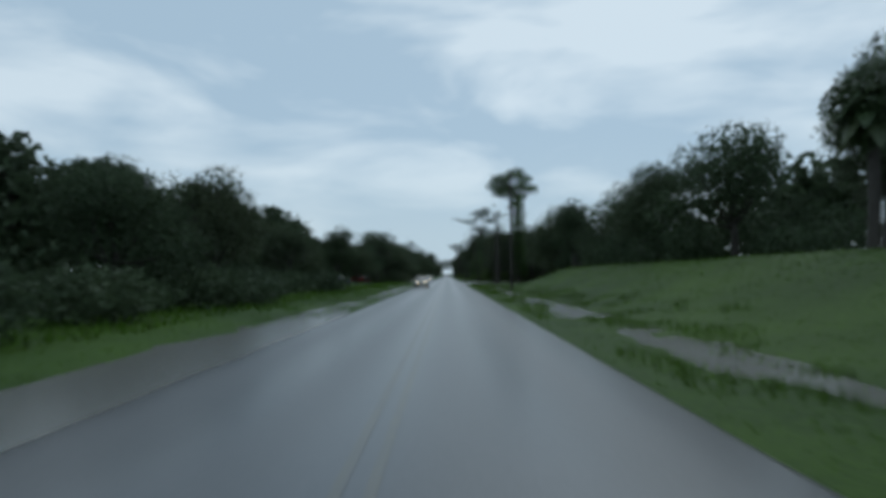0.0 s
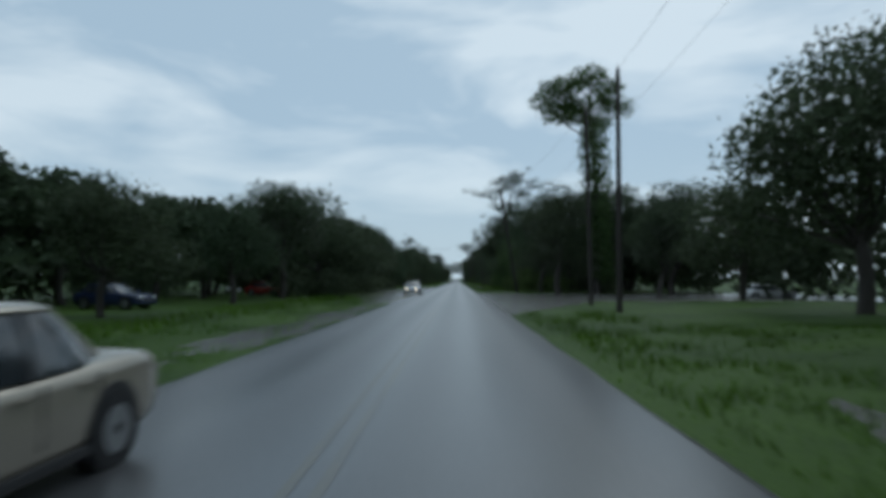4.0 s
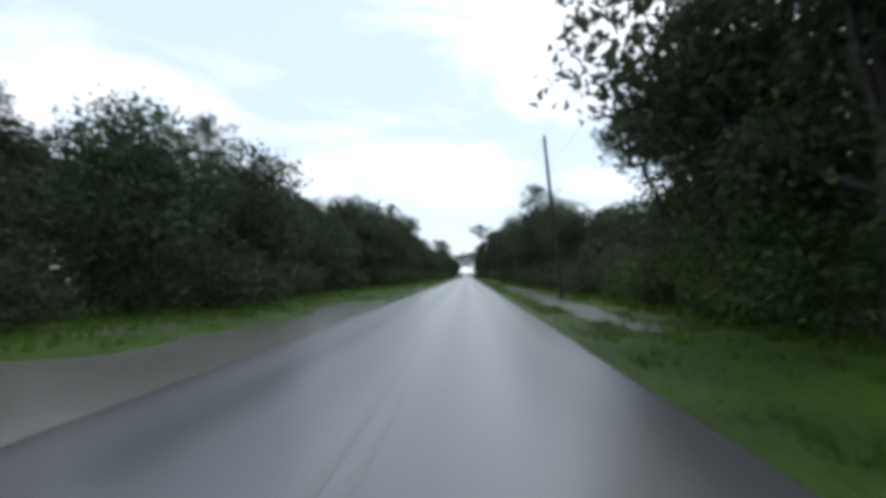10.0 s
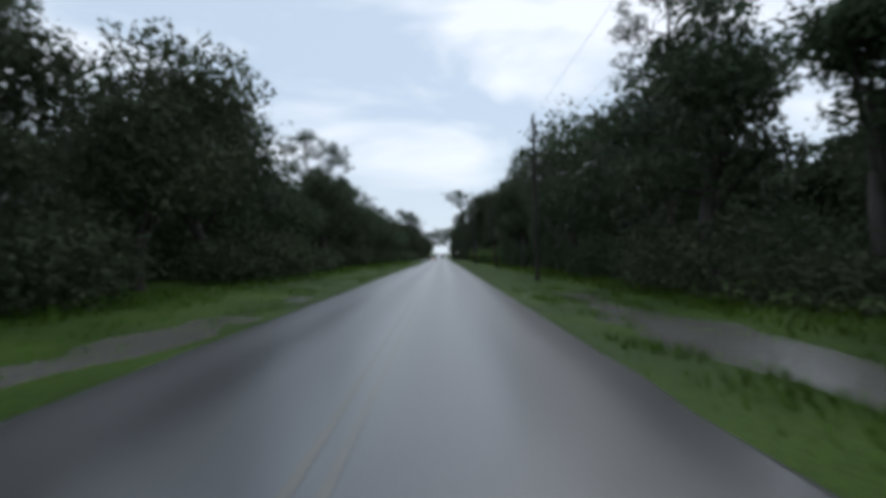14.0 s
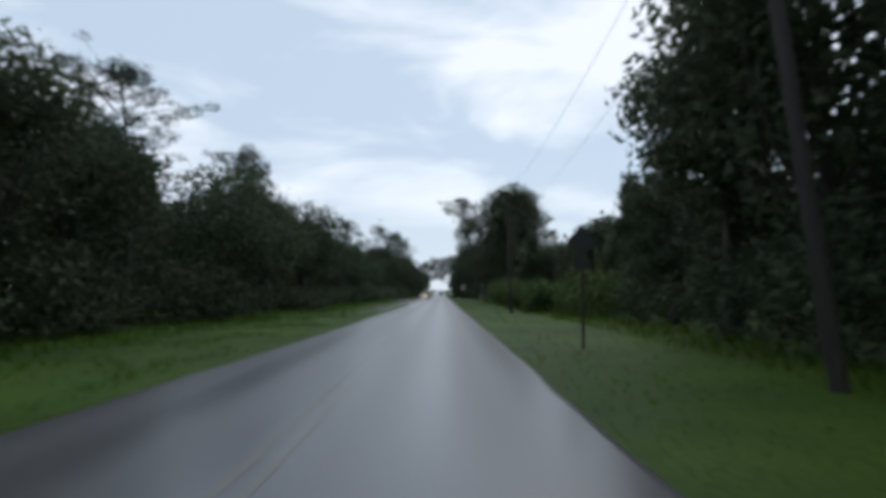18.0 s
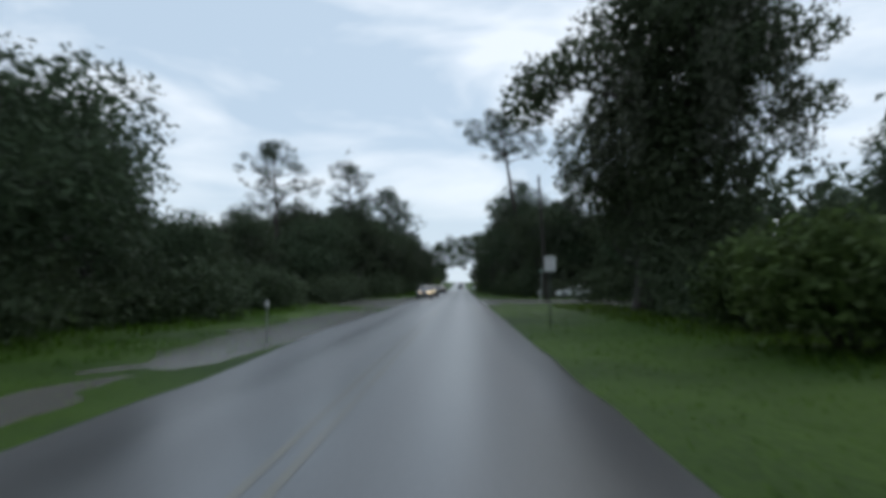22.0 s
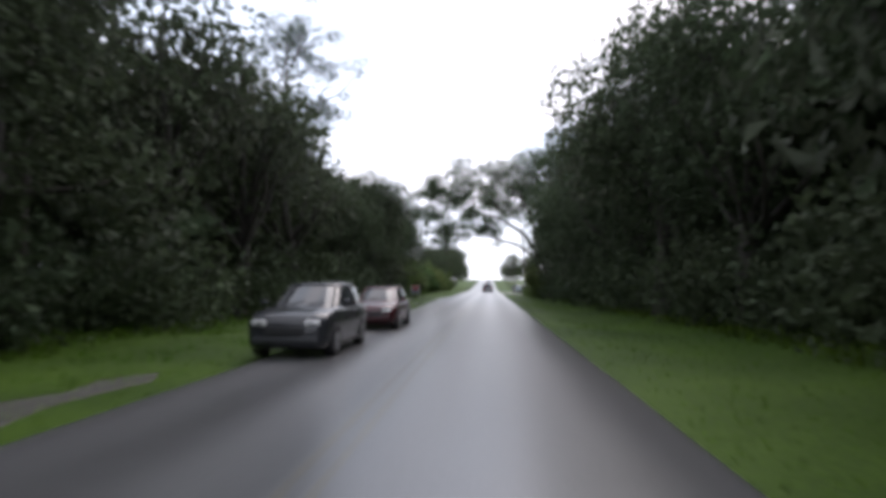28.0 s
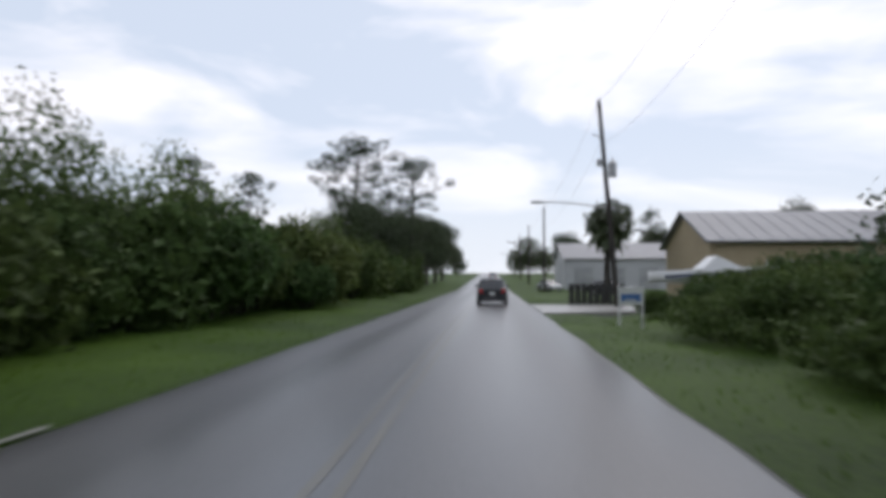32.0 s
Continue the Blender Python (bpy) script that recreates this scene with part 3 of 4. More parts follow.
for y0 in range(10, 560, 50):
    if y0 not in (60, 110):
        understory("undergrowth", -16, -10.8, y0, y0 + 50, 3.4 if y0 > 150 else 2.2, 8500, "dark tangled undergrowth below the roadside trees", LEAF, 0.2)
    far = 9 if y0 in (60, 110) else 0
    understory("undergrowth", -26 - far, -17 - far, y0, y0 + 50, 6.5, 2600, "dark tangled undergrowth deeper in the wood", LEAF)
understory("undergrowth", -16, -10.8, 134, 160, 2.6, 4500, "dark tangled undergrowth below the roadside trees", LEAF, 0.2)
for y0, y1, a, b, h in ((20, 100, 18, 27, 3.5), (160, 235, 10.5, 18, 3.4), (235, 300, 12, 20, 4.0), (300, 380, 11, 18, 4.0), (380, 440, 10.5, 17, 3.4),
                        (440, 470, 11, 20, 4.0), (497, 560, 9.5, 17, 4.2), (560, 607, 8, 15, 5.0), (160, 300, 18, 28, 7), (300, 470, 18, 28, 7), (497, 607, 16, 26, 7)):
    understory("undergrowth", a, b, y0, y1, h, int((y1 - y0) * (140 if h < 5 else 60)), "tangled green undergrowth below the roadside trees", SHRUB if h in (3.4,) else LEAF, 0.2 if h < 5 else 0.34)


# ---- more materials ----
TAN = material("tan_stucco", (0.42, 0.34, 0.22), 0.8, scale=1.2, vary=0.25, bump=0.2)
ROOF = material("grey_metal_roofing", (0.2, 0.21, 0.23), 0.5, scale=1.0, vary=0.2)
WHITE = material("white_paint", (0.75, 0.76, 0.76), 0.5, scale=1.5, vary=0.12)
PALE = material("pale_grey_siding", (0.45, 0.46, 0.47), 0.5, scale=1.5, vary=0.15)
CONCRETE = material("wet_concrete", (0.32, 0.31, 0.29), 0.35, scale=1.5, vary=0.3, bump=0.15)
DARK = material("black_plastic", (0.02, 0.02, 0.022), 0.5, scale=4)
RUBBER = material("tyre_rubber", (0.018, 0.018, 0.02), 0.8, scale=8)
GLASS = material("dark_car_glass", (0.03, 0.035, 0.04), 0.08, scale=2, spec=0.8)
SILVER = material("silver_car_paint", (0.45, 0.46, 0.47), 0.25, scale=2, vary=0.08, metal=0.5)
BLACK_CAR = material("black_car_paint", (0.03, 0.032, 0.036), 0.2, scale=2, vary=0.1)
RED_CAR = material("dark_red_car_paint", (0.06, 0.014, 0.018), 0.22, scale=2, vary=0.1)
WHITE_CAR = material("white_car_paint", (0.7, 0.71, 0.72), 0.25, scale=2, vary=0.08)
BRIGHT_RED = material("red_car_paint", (0.3, 0.03, 0.025), 0.25, scale=2, vary=0.1)
NAVY_CAR = material("dark_blue_car_paint", (0.02, 0.03, 0.07), 0.22, scale=2, vary=0.1)
TAN_CAR = material("beige_car_paint", (0.32, 0.29, 0.24), 0.25, scale=2, vary=0.08, metal=0.4)
GREY_CAR = material("grey_car_paint", (0.13, 0.135, 0.14), 0.22, scale=2, vary=0.08, metal=0.4)
LAMP = material("lit_headlamp", (1.0, 0.72, 0.38), 0.3, scale=3, vary=0.05, emit=6)
TAIL = material("red_tail_lens", (0.5, 0.02, 0.02), 0.3, scale=3, emit=0.03)
RED = material("red_sign_paint", (0.5, 0.04, 0.04), 0.5, scale=3, vary=0.15)
NAVY = material("navy_sign_paint", (0.03, 0.05, 0.16), 0.5, scale=3, vary=0.15)
BLUE = material("blue_sign_paint", (0.05, 0.17, 0.45), 0.5, scale=3, vary=0.15)
SIGN_GREEN = material("green_sign_face", (0.1, 0.2, 0.14), 0.4, scale=3, vary=0.12)
SIGN = material("white_sign_face", (0.72, 0.73, 0.72), 0.4, scale=3, vary=0.1)
YELLOW = material("worn_yellow_paint", (0.1, 0.087, 0.052), 0.32, scale=2, second=(0.06, 0.057, 0.05), stretch=(2, 0.5, 1), spec=1.0)
FENCE = material("black_fence_slats", (0.03, 0.03, 0.03), 0.6, scale=3, vary=0.3)
CERAMIC = material("grey_insulator", (0.3, 0.28, 0.27), 0.3, scale=5)
PALM = material("palm_fronds", (0.06, 0.09, 0.035), 0.5, scale=1, vary=0.4, island=0.3, through_light=0.2)

# ---- centre lines ----
for off in (-0.13, 0.13):
    ys = [-100 + 5 * k for k in range(158)]
    v = [(x - 0.3 + off, y, 0.039) for y in ys for x in (-0.05, 0.05)]
    f = [(2 * k, 2 * k + 1, 2 * k + 3, 2 * k + 2) for k in range(len(ys) - 1)]
    line = tagged(new("centre_line", mesh_of("centre_line", v, f, YELLOW)), "worn yellow centre line on the wet asphalt", "road marking", kind="structure")


# ---- utility poles and wires ----
def utility_pole(x, y, h, lean=0.0, arm=False, can=False, lamp=0.0):
    base = ground_z(x, y)
    root = thing("utility_pole", "tall weathered wooden utility pole in the grass verge", "utility pole", "utility poles", m=pose(x, y, base))
    bm = bmesh.new()
    tube(bm, (0, 0, -0.6), (lean, 0, h), 0.17, 0.11, 10)
    part("pole", bm, POLE_WOOD, root)
    if arm:
        bm = block(bmesh.new(), (lean * 0.95, 0.14, h - 0.6), (2.2, 0.1, 0.12), 0.01)
        part("crossarm", bm, POLE_WOOD, root)
    for off in ((-1.0, 0.95) if arm else (0.0,)):
        bm = bmesh.new()
        z = h - 0.52 if arm else h
        for k in range(3):
            tube(bm, (lean + off, 0.14 if arm else 0, z + 0.07 * k), (lean + off, 0.14 if arm else 0, z + 0.05 + 0.07 * k), 0.055, 0.035, 8)
        part("insulator", bm, CERAMIC, root)
    if can:
        bm = bmesh.new()
        cx, cz = lean * 0.66 + 0.4, h * 0.63
        tube(bm, (cx, 0, cz), (cx, 0, cz + 0.85), 0.23, 0.23, 14)
        tube(bm, (cx, 0, cz + 0.85), (cx, 0, cz + 0.93), 0.23, 0.1, 14)
        can_ob = part("transformer", bm, STEEL, root, "grey steel transformer can")
        for dz in (0.2, 0.65):
            part("bracket", block(bmesh.new(), (cx - 0.26, 0, cz + dz), (0.3, 0.08, 0.05), 0.008), STEEL, can_ob)
        part("bushing", tube(bmesh.new(), (cx, 0, cz + 0.93), (cx, 0, cz + 1.15), 0.05, 0.03, 8), CERAMIC, can_ob)
        part("cutout_fuse", block(bmesh.new(), (lean * 0.85 - 0.3, 0, h * 0.83), (0.5, 0.06, 0.06), 0.01, Matrix.Rotation(0.35, 4, "Y")), STEEL, root)
        part("cutout_fuse", block(bmesh.new(), (lean * 0.75 - 0.22, 0, h * 0.7), (0.34, 0.2, 0.4), 0.03), STEEL, root, "grey service box on the pole")
    if lamp:
        bm = bmesh.new()
        z = lamp
        for k in range(8):
            a, b = k / 8, (k + 1) / 8
            tube(bm, (-4.2 * a, 0, z + 0.5 * math.sin(a * 1.7)), (-4.2 * b, 0, z + 0.5 * math.sin(b * 1.7)), 0.045, 0.04, 8)
        arm_ob = part("lamp_arm", bm, STEEL, root, "long galvanised street lamp arm")
        bm = block(bmesh.new(), (-4.5, 0, z + 0.5), (0.75, 0.3, 0.14), 0.05)
        part("lamp_head", bm, STEEL, arm_ob)
    return (x + lean, y, base + h)


POLES = [(8.0, 72, 13.9, -0.2), (9.3, 108, 12.8, 0.1), (9.7, 116.5, 13, -0.2), (8.5, 152.5, 13.2, -2.2), (7.9, 237, 12.4, -1.3), (7.6, 310, 12, -0.35),
         (8.5, 352.5, 11.4, -1.4), (7.6, 396, 10.8, -0.3), (10.2, 481, 13.2, -0.8), (7.4, 536, 11, 0.0), (8.2, 617, 12.2, -0.9), (8.1, 643, 11.9, -0.95),
         (7.8, 688, 11, 0.0), (7.8, 722, 11, 0.1), (7.8, 756, 11, 0.0), (7.8, 790, 11, 0.0)]
tips = []
for k, (x, y, h, lean) in enumerate(POLES):
    tips.append(utility_pole(x, y, h, lean, arm=False, can=k in (0, 11), lamp={9: 7.9, 11: 5.6, 12: 6.0, 14: 6.0}.get(k, 0)))


def power_line(a, b, sag, label, r=0.009):
    """One cable hanging in a shallow curve: a thin square skin along its length."""
    a, b = Vector(a), Vector(b)
    pts = [a.lerp(b, k / 14) - Vector((0, 0, 4 * sag * (k / 14) * (1 - k / 14))) for k in range(15)]
    v = [p + Vector(d) * r for p in pts for d in ((1, 0, 0), (0, 0.3, 1), (-1, 0, 0), (0, -0.3, -1))]
    f = [(4 * k + i, 4 * k + (i + 1) % 4, 4 * k + 4 + (i + 1) % 4, 4 * k + 4 + i) for k in range(14) for i in range(4)]
    tagged(new("power_line", mesh_of("power_line", v, f, WIRE, True)), label, "cable", "power lines")


for a, b in zip(tips, tips[1:]):
    for drop, r in ((0.0, 0.009), (2.6, 0.007)):
        power_line(Vector(a) - Vector((0, 0, drop)), Vector(b) - Vector((0, 0, drop)), 0.9, "black power cable sagging between utility poles", r)
power_line((7.5, 152.5, 5.8), (-14.5, 145, 5.6), 0.4, "single black cable crossing above the road")


# ---- signs ----
def text_part(words, size, at, parent, mat, name="lettering"):
    cu = bpy.data.curves.new(name, "FONT")
    cu.body, cu.size, cu.align_x, cu.align_y, cu.extrude = words, size, "CENTER", "CENTER", 0.002
    tmp = bpy.data.objects.new(name, cu)
    me = bpy.data.meshes.new_from_object(tmp)
    bpy.data.objects.remove(tmp)
    me.materials.clear()
    me.materials.append(mat)
    ob = new(name, me)
    ob.parent = parent
    ob.matrix_basis = pose(*at, 90, 0, 0)
    return ob


def speed_sign(x, y):
    root = thing("speed_limit_sign", "white speed limit sign on a dark steel post in the grass", "road sign", m=pose(x, y, ground_z(x, y)))
    bm = block(bmesh.new(), (0, 0.03, 1.3), (0.055, 0.035, 3.0), 0.008)
    part("post", bm, POST_STEEL, root)
    bm = block(bmesh.new(), (0, 0, 2.6), (0.46, 0.012, 0.61), 0.004)
    board = part("board", bm, SIGN, root)
    for z in (2.885, 2.315):
        part("border", block(bmesh.new(), (0, -0.009, z), (0.43, 0.004, 0.01)), DARK, board)
    for sx in (-0.212, 0.212):
        part("border", block(bmesh.new(), (sx, -0.009, 2.6), (0.01, 0.004, 0.56)), DARK, board)
    for z in (2.4, 2.82):
        part("bolt", block(bmesh.new(), (0, -0.012, z), (0.018, 0.01, 0.018), 0.003), STEEL, board)
    text_part("SPEED", 0.125, (0, -0.01, 2.8), board, DARK)
    text_part("LIMIT", 0.125, (0, -0.01, 2.69), board, DARK)
    text_part("35", 0.34, (0, -0.01, 2.47), board, DARK)


POST_STEEL = material("dark_green_post_steel", (0.035, 0.045, 0.04), 0.55, scale=6, vary=0.3)
speed_sign(4.95, 442.6)


def yard_sign(name, label, x, y, w, h, z0, bands, turn=0.0):
    root = thing(name, label, "sign", m=pose(x, y, ground_z(x, y), 0, 0, turn))
    for s in (-1, 1):
        part("post", block(bmesh.new(), (s * (w / 2 + 0.03), 0, (z0 + h) / 2 - 0.1), (0.07, 0.07, z0 + h + 0.25), 0.008), WHITE, root)
    board = part("board", block(bmesh.new(), (0, 0, z0 + h / 2), (w, 0.03, h), 0.005), SIGN, root)
    for mat, zc, hh in bands:
        part("panel", block(bmesh.new(), (0, -0.021, z0 + h * zc), (w * 0.9, 0.008, h * hh), 0.002), mat, board)
    for k, zc in enumerate((0.3, 0.2)):
        part("print_bar", block(bmesh.new(), (0, -0.027, z0 + h * zc), (w * (0.6 - 0.2 * k), 0.004, h * 0.05)), SIGN, board)


yard_sign("property_sign", "white framed sale sign with a red and navy face", -7.9, 607, 0.9, 1.0, 0.5, ((RED, 0.66, 0.48), (NAVY, 0.24, 0.34)))
yard_sign("business_sign", "small white and blue business sign on posts", 5.9, 630, 0.75, 0.62, 0.85, ((BLUE, 0.4, 0.4),))
# board and plate are black: the sign's backlit darkness is put into its colour
root = thing("road_sign", "road sign with a plate below it on a post, coloured black as if backlit", "road sign", m=pose(6.0, 361.5, ground_z(6.0, 361.5)))
part("post", block(bmesh.new(), (0, 0.03, 1.8), (0.09, 0.06, 4.2), 0.008), POLE_WOOD, root)
part("board", block(bmesh.new(), (0, 0, 3.5), (0.72, 0.016, 0.72), 0.004, Matrix.Rotation(radians(45), 4, "Y")), FENCE, root)
part("plate", block(bmesh.new(), (0, 0, 2.76), (0.5, 0.016, 0.38), 0.004), FENCE, root)
root = thing("marker_post", "thin steel marker post with a small reflector at the road edge", "road marker", m=pose(-4.6, 436, ground_z(-4.6, 436)))
part("post", block(bmesh.new(), (0, 0, 0.65), (0.05, 0.03, 1.5), 0.006), STEEL, root)
part("reflector", block(bmesh.new(), (0, -0.03, 1.25), (0.09, 0.012, 0.16), 0.004), SIGN, root, "small white reflector")


root = thing("corner_post", "short white post at the corner of the side road", "road marker", m=pose(11.4, 496.5, ground_z(11.4, 496.5)))
part("post", block(bmesh.new(), (0, 0, 0.5), (0.12, 0.12, 1.2), 0.015), WHITE, root)


root = thing("street_name_sign", "pale steel post with a green street name blade", "street sign", m=pose(11.5, 495.4, ground_z(11.5, 495.4)))
part("post", tube(bmesh.new(), (0, 0, -0.3), (0, 0, 3.45), 0.045, 0.045, 10), STEEL, root)
blade = part("blade", block(bmesh.new(), (0, 0, 3.56), (0.75, 0.012, 0.2), 0.004), SIGN_GREEN, root, "green name blade with a plain white bar")
part("print_bar", block(bmesh.new(), (0, -0.009, 3.56), (0.5, 0.004, 0.07)), SIGN, blade)
cross = part("blade", block(bmesh.new(), (0, 0, 3.78), (0.012, 0.6, 0.2), 0.004), SIGN_GREEN, root, "green name blade across the first")
part("bracket", block(bmesh.new(), (0, 0, 3.67), (0.05, 0.05, 0.04), 0.008), STEEL, root)


# ---- vehicles ----
def loft(rings, mat, name):
    n = len(rings[0])
    v = [p for r in rings for p in r]
    f = [(k * n + i, k * n + (i + 1) % n, (k + 1) * n + (i + 1) % n, (k + 1) * n + i) for k in range(len(rings) - 1) for i in range(n)]
    f += [tuple(range(n))[::-1], tuple(range((len(rings) - 1) * n, len(rings) * n))]
    me = mesh_of(name, v, f, mat, True)
    return me


def outline(y0, y1, w, z, n=32, p=3.4):
    """A rounded rectangle round the car's middle line at height z."""
    pts = []
    for k in range(n):
        c, q = math.cos(6.28319 * (k + 0.5) / n), math.sin(6.28319 * (k + 0.5) / n)
        pts.append((w * math.copysign(abs(c) ** (2 / p), c), (y0 + y1) / 2 + (y1 - y0) / 2 * math.copysign(abs(q) ** (2 / p), q), z))
    return pts


def car(name, label, paint, x, y, turn, length=4.6, width=1.8, height=1.46, boxy=0.0, lit=True):
    """A car whose front faces -y before turning: lofted body, glazed cabin, domed roof, wheels, lamps, mirrors."""
    root = thing(name, label, "car", "cars on the road", m=pose(x, y, 0.03, 0, 0, turn))
    L, w = length / 2, width / 2
    hood, belt = height * (0.6 + 0.06 * boxy), height * (0.64 + 0.03 * boxy)

    def ring(yy, zb, zt, ww):
        half = [(0.8, zb), (0.95, zb + 0.05), (0.985, zb + 0.16), (1.0, zb + 0.42 * (zt - zb)), (0.985, zt - 0.17), (0.95, zt - 0.07), (0.86, zt - 0.02), (0.5, zt)]
        return [(ww * a, yy, b) for a, b in half] + [(0, yy, zt + 0.012)] + [(-ww * a, yy, b) for a, b in half[::-1]]

    rear = belt if boxy else belt * 1.02
    rings = [ring(-L, 0.34, hood * 0.66, w * 0.78), ring(-L + 0.05, 0.26, hood * 0.78, w * 0.87), ring(-L + 0.16, 0.21, hood * 0.86, w * 0.94), ring(-L + 0.42, 0.2, hood * 0.93, w * 0.985),
             ring(-L * 0.62, 0.2, hood * 0.98, w), ring(-L * 0.44, 0.2, belt, w), ring(-L * 0.1, 0.2, belt, w), ring(L * 0.3, 0.2, belt * 1.01, w), ring(L * 0.7, 0.2, rear * 1.02, w),
             ring(L * 0.86, 0.22, rear * 1.01, w * 0.98), ring(L - 0.08, 0.27, rear * 0.97, w * 0.94), ring(L - 0.02, 0.32, rear * 0.9, w * 0.89), ring(L, 0.38, rear * 0.82, w * 0.85)]
    part("body", loft(rings, paint, "body"), None, root)

    # glazed cabin: bands between the waistline and the roof edge, split at the corners
    back_low, back_top, front_top = L * (0.74 + 0.2 * boxy), L * (0.44 + 0.42 * boxy), -L * 0.1
    low, top = outline(-L * 0.47, back_low, w * 0.95, belt - 0.03), outline(front_top, back_top, w * 0.77, height - 0.075)
    n = len(low)
    for nm, a, b in (("side_window", -4, 4), ("rear_window", 4, 12), ("side_window", 12, 20), ("windscreen", 20, 28)):
        v, f = [], []
        for k in range(a, b + 1):
            p, q = Vector(low[k % n]), Vector(top[k % n])
            v += [p, p.lerp(q, 0.5) + Vector((0.02 * (1 if p.x > 0 else -1), 0, 0.01)), q]
        for k in range(b - a):
            f += [(3 * k, 3 * k + 3, 3 * k + 4, 3 * k + 1), (3 * k + 1, 3 * k + 4, 3 * k + 5, 3 * k + 2)]
        part(nm, mesh_of(nm, v, f, GLASS, True), None, root, "dark tinted glass")
    over = [outline(front_top - 0.03, back_top + 0.03, w * 0.79, height - 0.085), outline(front_top - 0.02, back_top + 0.02, w * 0.785, height - 0.055),
            outline(front_top + 0.12, back_top - 0.12, w * 0.68, height - 0.015), outline(front_top + 0.4, back_top - 0.4, w * 0.35, height)]
    part("roof", loft(over, paint, "roof"), None, root)
    for k in (4, 11, 20, 27):
        part("window_pillar", tube(bmesh.new(), low[k], top[k], 0.045, 0.035, 8), paint, root)
    for k in (0, 15):
        p, q = Vector(low[k]), Vector(top[k])
        sx = 1 if p.x > 0 else -1
        mid = Vector((p.x, L * 0.16, p.z)), Vector((q.x, L * 0.18, q.z))
        part("window_pillar", tube(bmesh.new(), mid[0] + Vector((0.01 * sx, 0, 0)), mid[1] + Vector((0.012 * sx, 0, 0)), 0.035, 0.03, 6), DARK, root, "black window pillar")
    for s in (-1, 1):
        part("wiper", tube(bmesh.new(), (s * 0.3 - 0.2, -L * 0.45, belt + 0.02), (s * 0.3 + 0.3, -L * 0.38, belt + 0.12), 0.012, 0.008, 6), DARK, root)
    for sx in (-1, 1):
        part("mirror", block(bmesh.new(), (sx * (w + 0.09), -L * 0.36, belt + 0.07), (0.2, 0.1, 0.15), 0.04), paint, root)
        lamp = part("headlight", block(bmesh.new(), (sx * w * 0.64, -L + 0.07, hood * 0.71), (0.34, 0.14, 0.14), 0.045, Matrix.Rotation(sx * 0.25, 4, "Z")), SIGN, root, "clear headlight housing")
        part("bulb", block(bmesh.new(), (sx * w * 0.6, -L - 0.005, hood * 0.71), (0.15, 0.06, 0.09), 0.025), LAMP if lit else STEEL, lamp, "lit headlight bulb" if lit else "")
        part("fog_lamp", block(bmesh.new(), (sx * w * 0.66, -L + 0.04, 0.42), (0.16, 0.08, 0.07), 0.02), STEEL, root)
        part("tail_light", block(bmesh.new(), (sx * w * 0.72, L - 0.05, rear * 0.8), (0.22, 0.12, 0.2), 0.035), TAIL, root, "red tail light")
        for yy in (-L * 0.1, L * 0.19, L * 0.5):
            part("door_seam", block(bmesh.new(), (sx * (w - 0.006), yy, belt * 0.66), (0.012, 0.014, belt * 0.5)), DARK, root)
        for yy in (L * 0.1, L * 0.42):
            part("door_handle", block(bmesh.new(), (sx * (w + 0.004), yy, belt * 0.84), (0.03, 0.17, 0.03), 0.008), paint, root)
        part("sill", block(bmesh.new(), (sx * w * 0.96, 0, 0.24), (0.08, L * 0.9, 0.09), 0.02), DARK, root)
        for yy in (-L * 0.62, L * 0.6):
            part("wheel_arch", tube(bmesh.new(), (sx * (w - 0.2), yy, 0.35), (sx * (w + 0.004), yy, 0.35), 0.39, 0.39, 24), DARK, root)
            wheel = new("wheel")
            wheel.parent, wheel.matrix_basis = root, pose(sx * (w - 0.09), yy, 0.33)
            part("tyre", tube(bmesh.new(), (-0.11, 0, 0), (0.11, 0, 0), 0.33, 0.33, 24), RUBBER, wheel)
            part("rim", tube(bmesh.new(), (-0.115, 0, 0), (0.115, 0, 0), 0.21, 0.21, 16), STEEL, wheel)
            part("hub", tube(bmesh.new(), (-0.125, 0, 0), (0.125, 0, 0), 0.06, 0.05, 10), DARK, wheel)
    part("grille", block(bmesh.new(), (0, -L + 0.01, hood * 0.56), (w * 0.95, 0.07, 0.17), 0.025), DARK, root)
    part("bumper", block(bmesh.new(), (0, -L + 0.02, 0.4), (w * 1.62, 0.16, 0.17), 0.055), paint, root)
    part("bumper", block(bmesh.new(), (0, L - 0.02, 0.44), (w * 1.62, 0.16, 0.2), 0.055), paint, root)
    part("number_plate", block(bmesh.new(), (0, L + 0.05, 0.72 if boxy else 0.62), (0.32, 0.02, 0.16)), SIGN, root)
    return root


car("oncoming_sedan", "dark beige sedan with lit headlights on the wet road", TAN_CAR, -3.0, 80, 0)
car("oncoming_sedan", "silver sedan with lit headlights driving through flood water", SILVER, -4.1, 145, 0)
car("oncoming_suv", "dark grey sport utility car with lit headlights in the rain", GREY_CAR, -3.1, 492, 0, 4.6, 1.84, 1.66, 0.9)
car("oncoming_suv", "black sport utility car with lit amber headlights in the rain", BLACK_CAR, -2.9, 503.6, 0, 4.5, 1.82, 1.64, 0.9)
car("oncoming_hatchback", "dark red hatchback car on the wet road", RED_CAR, -3.0, 555.2, 0, 4.5, 1.82, 1.52, 0.6, False)
car("oncoming_suv", "black sport utility car on the wet road in heavy rain", BLACK_CAR, -3.2, 546.9, 0, 4.6, 1.84, 1.66, 0.9, False)
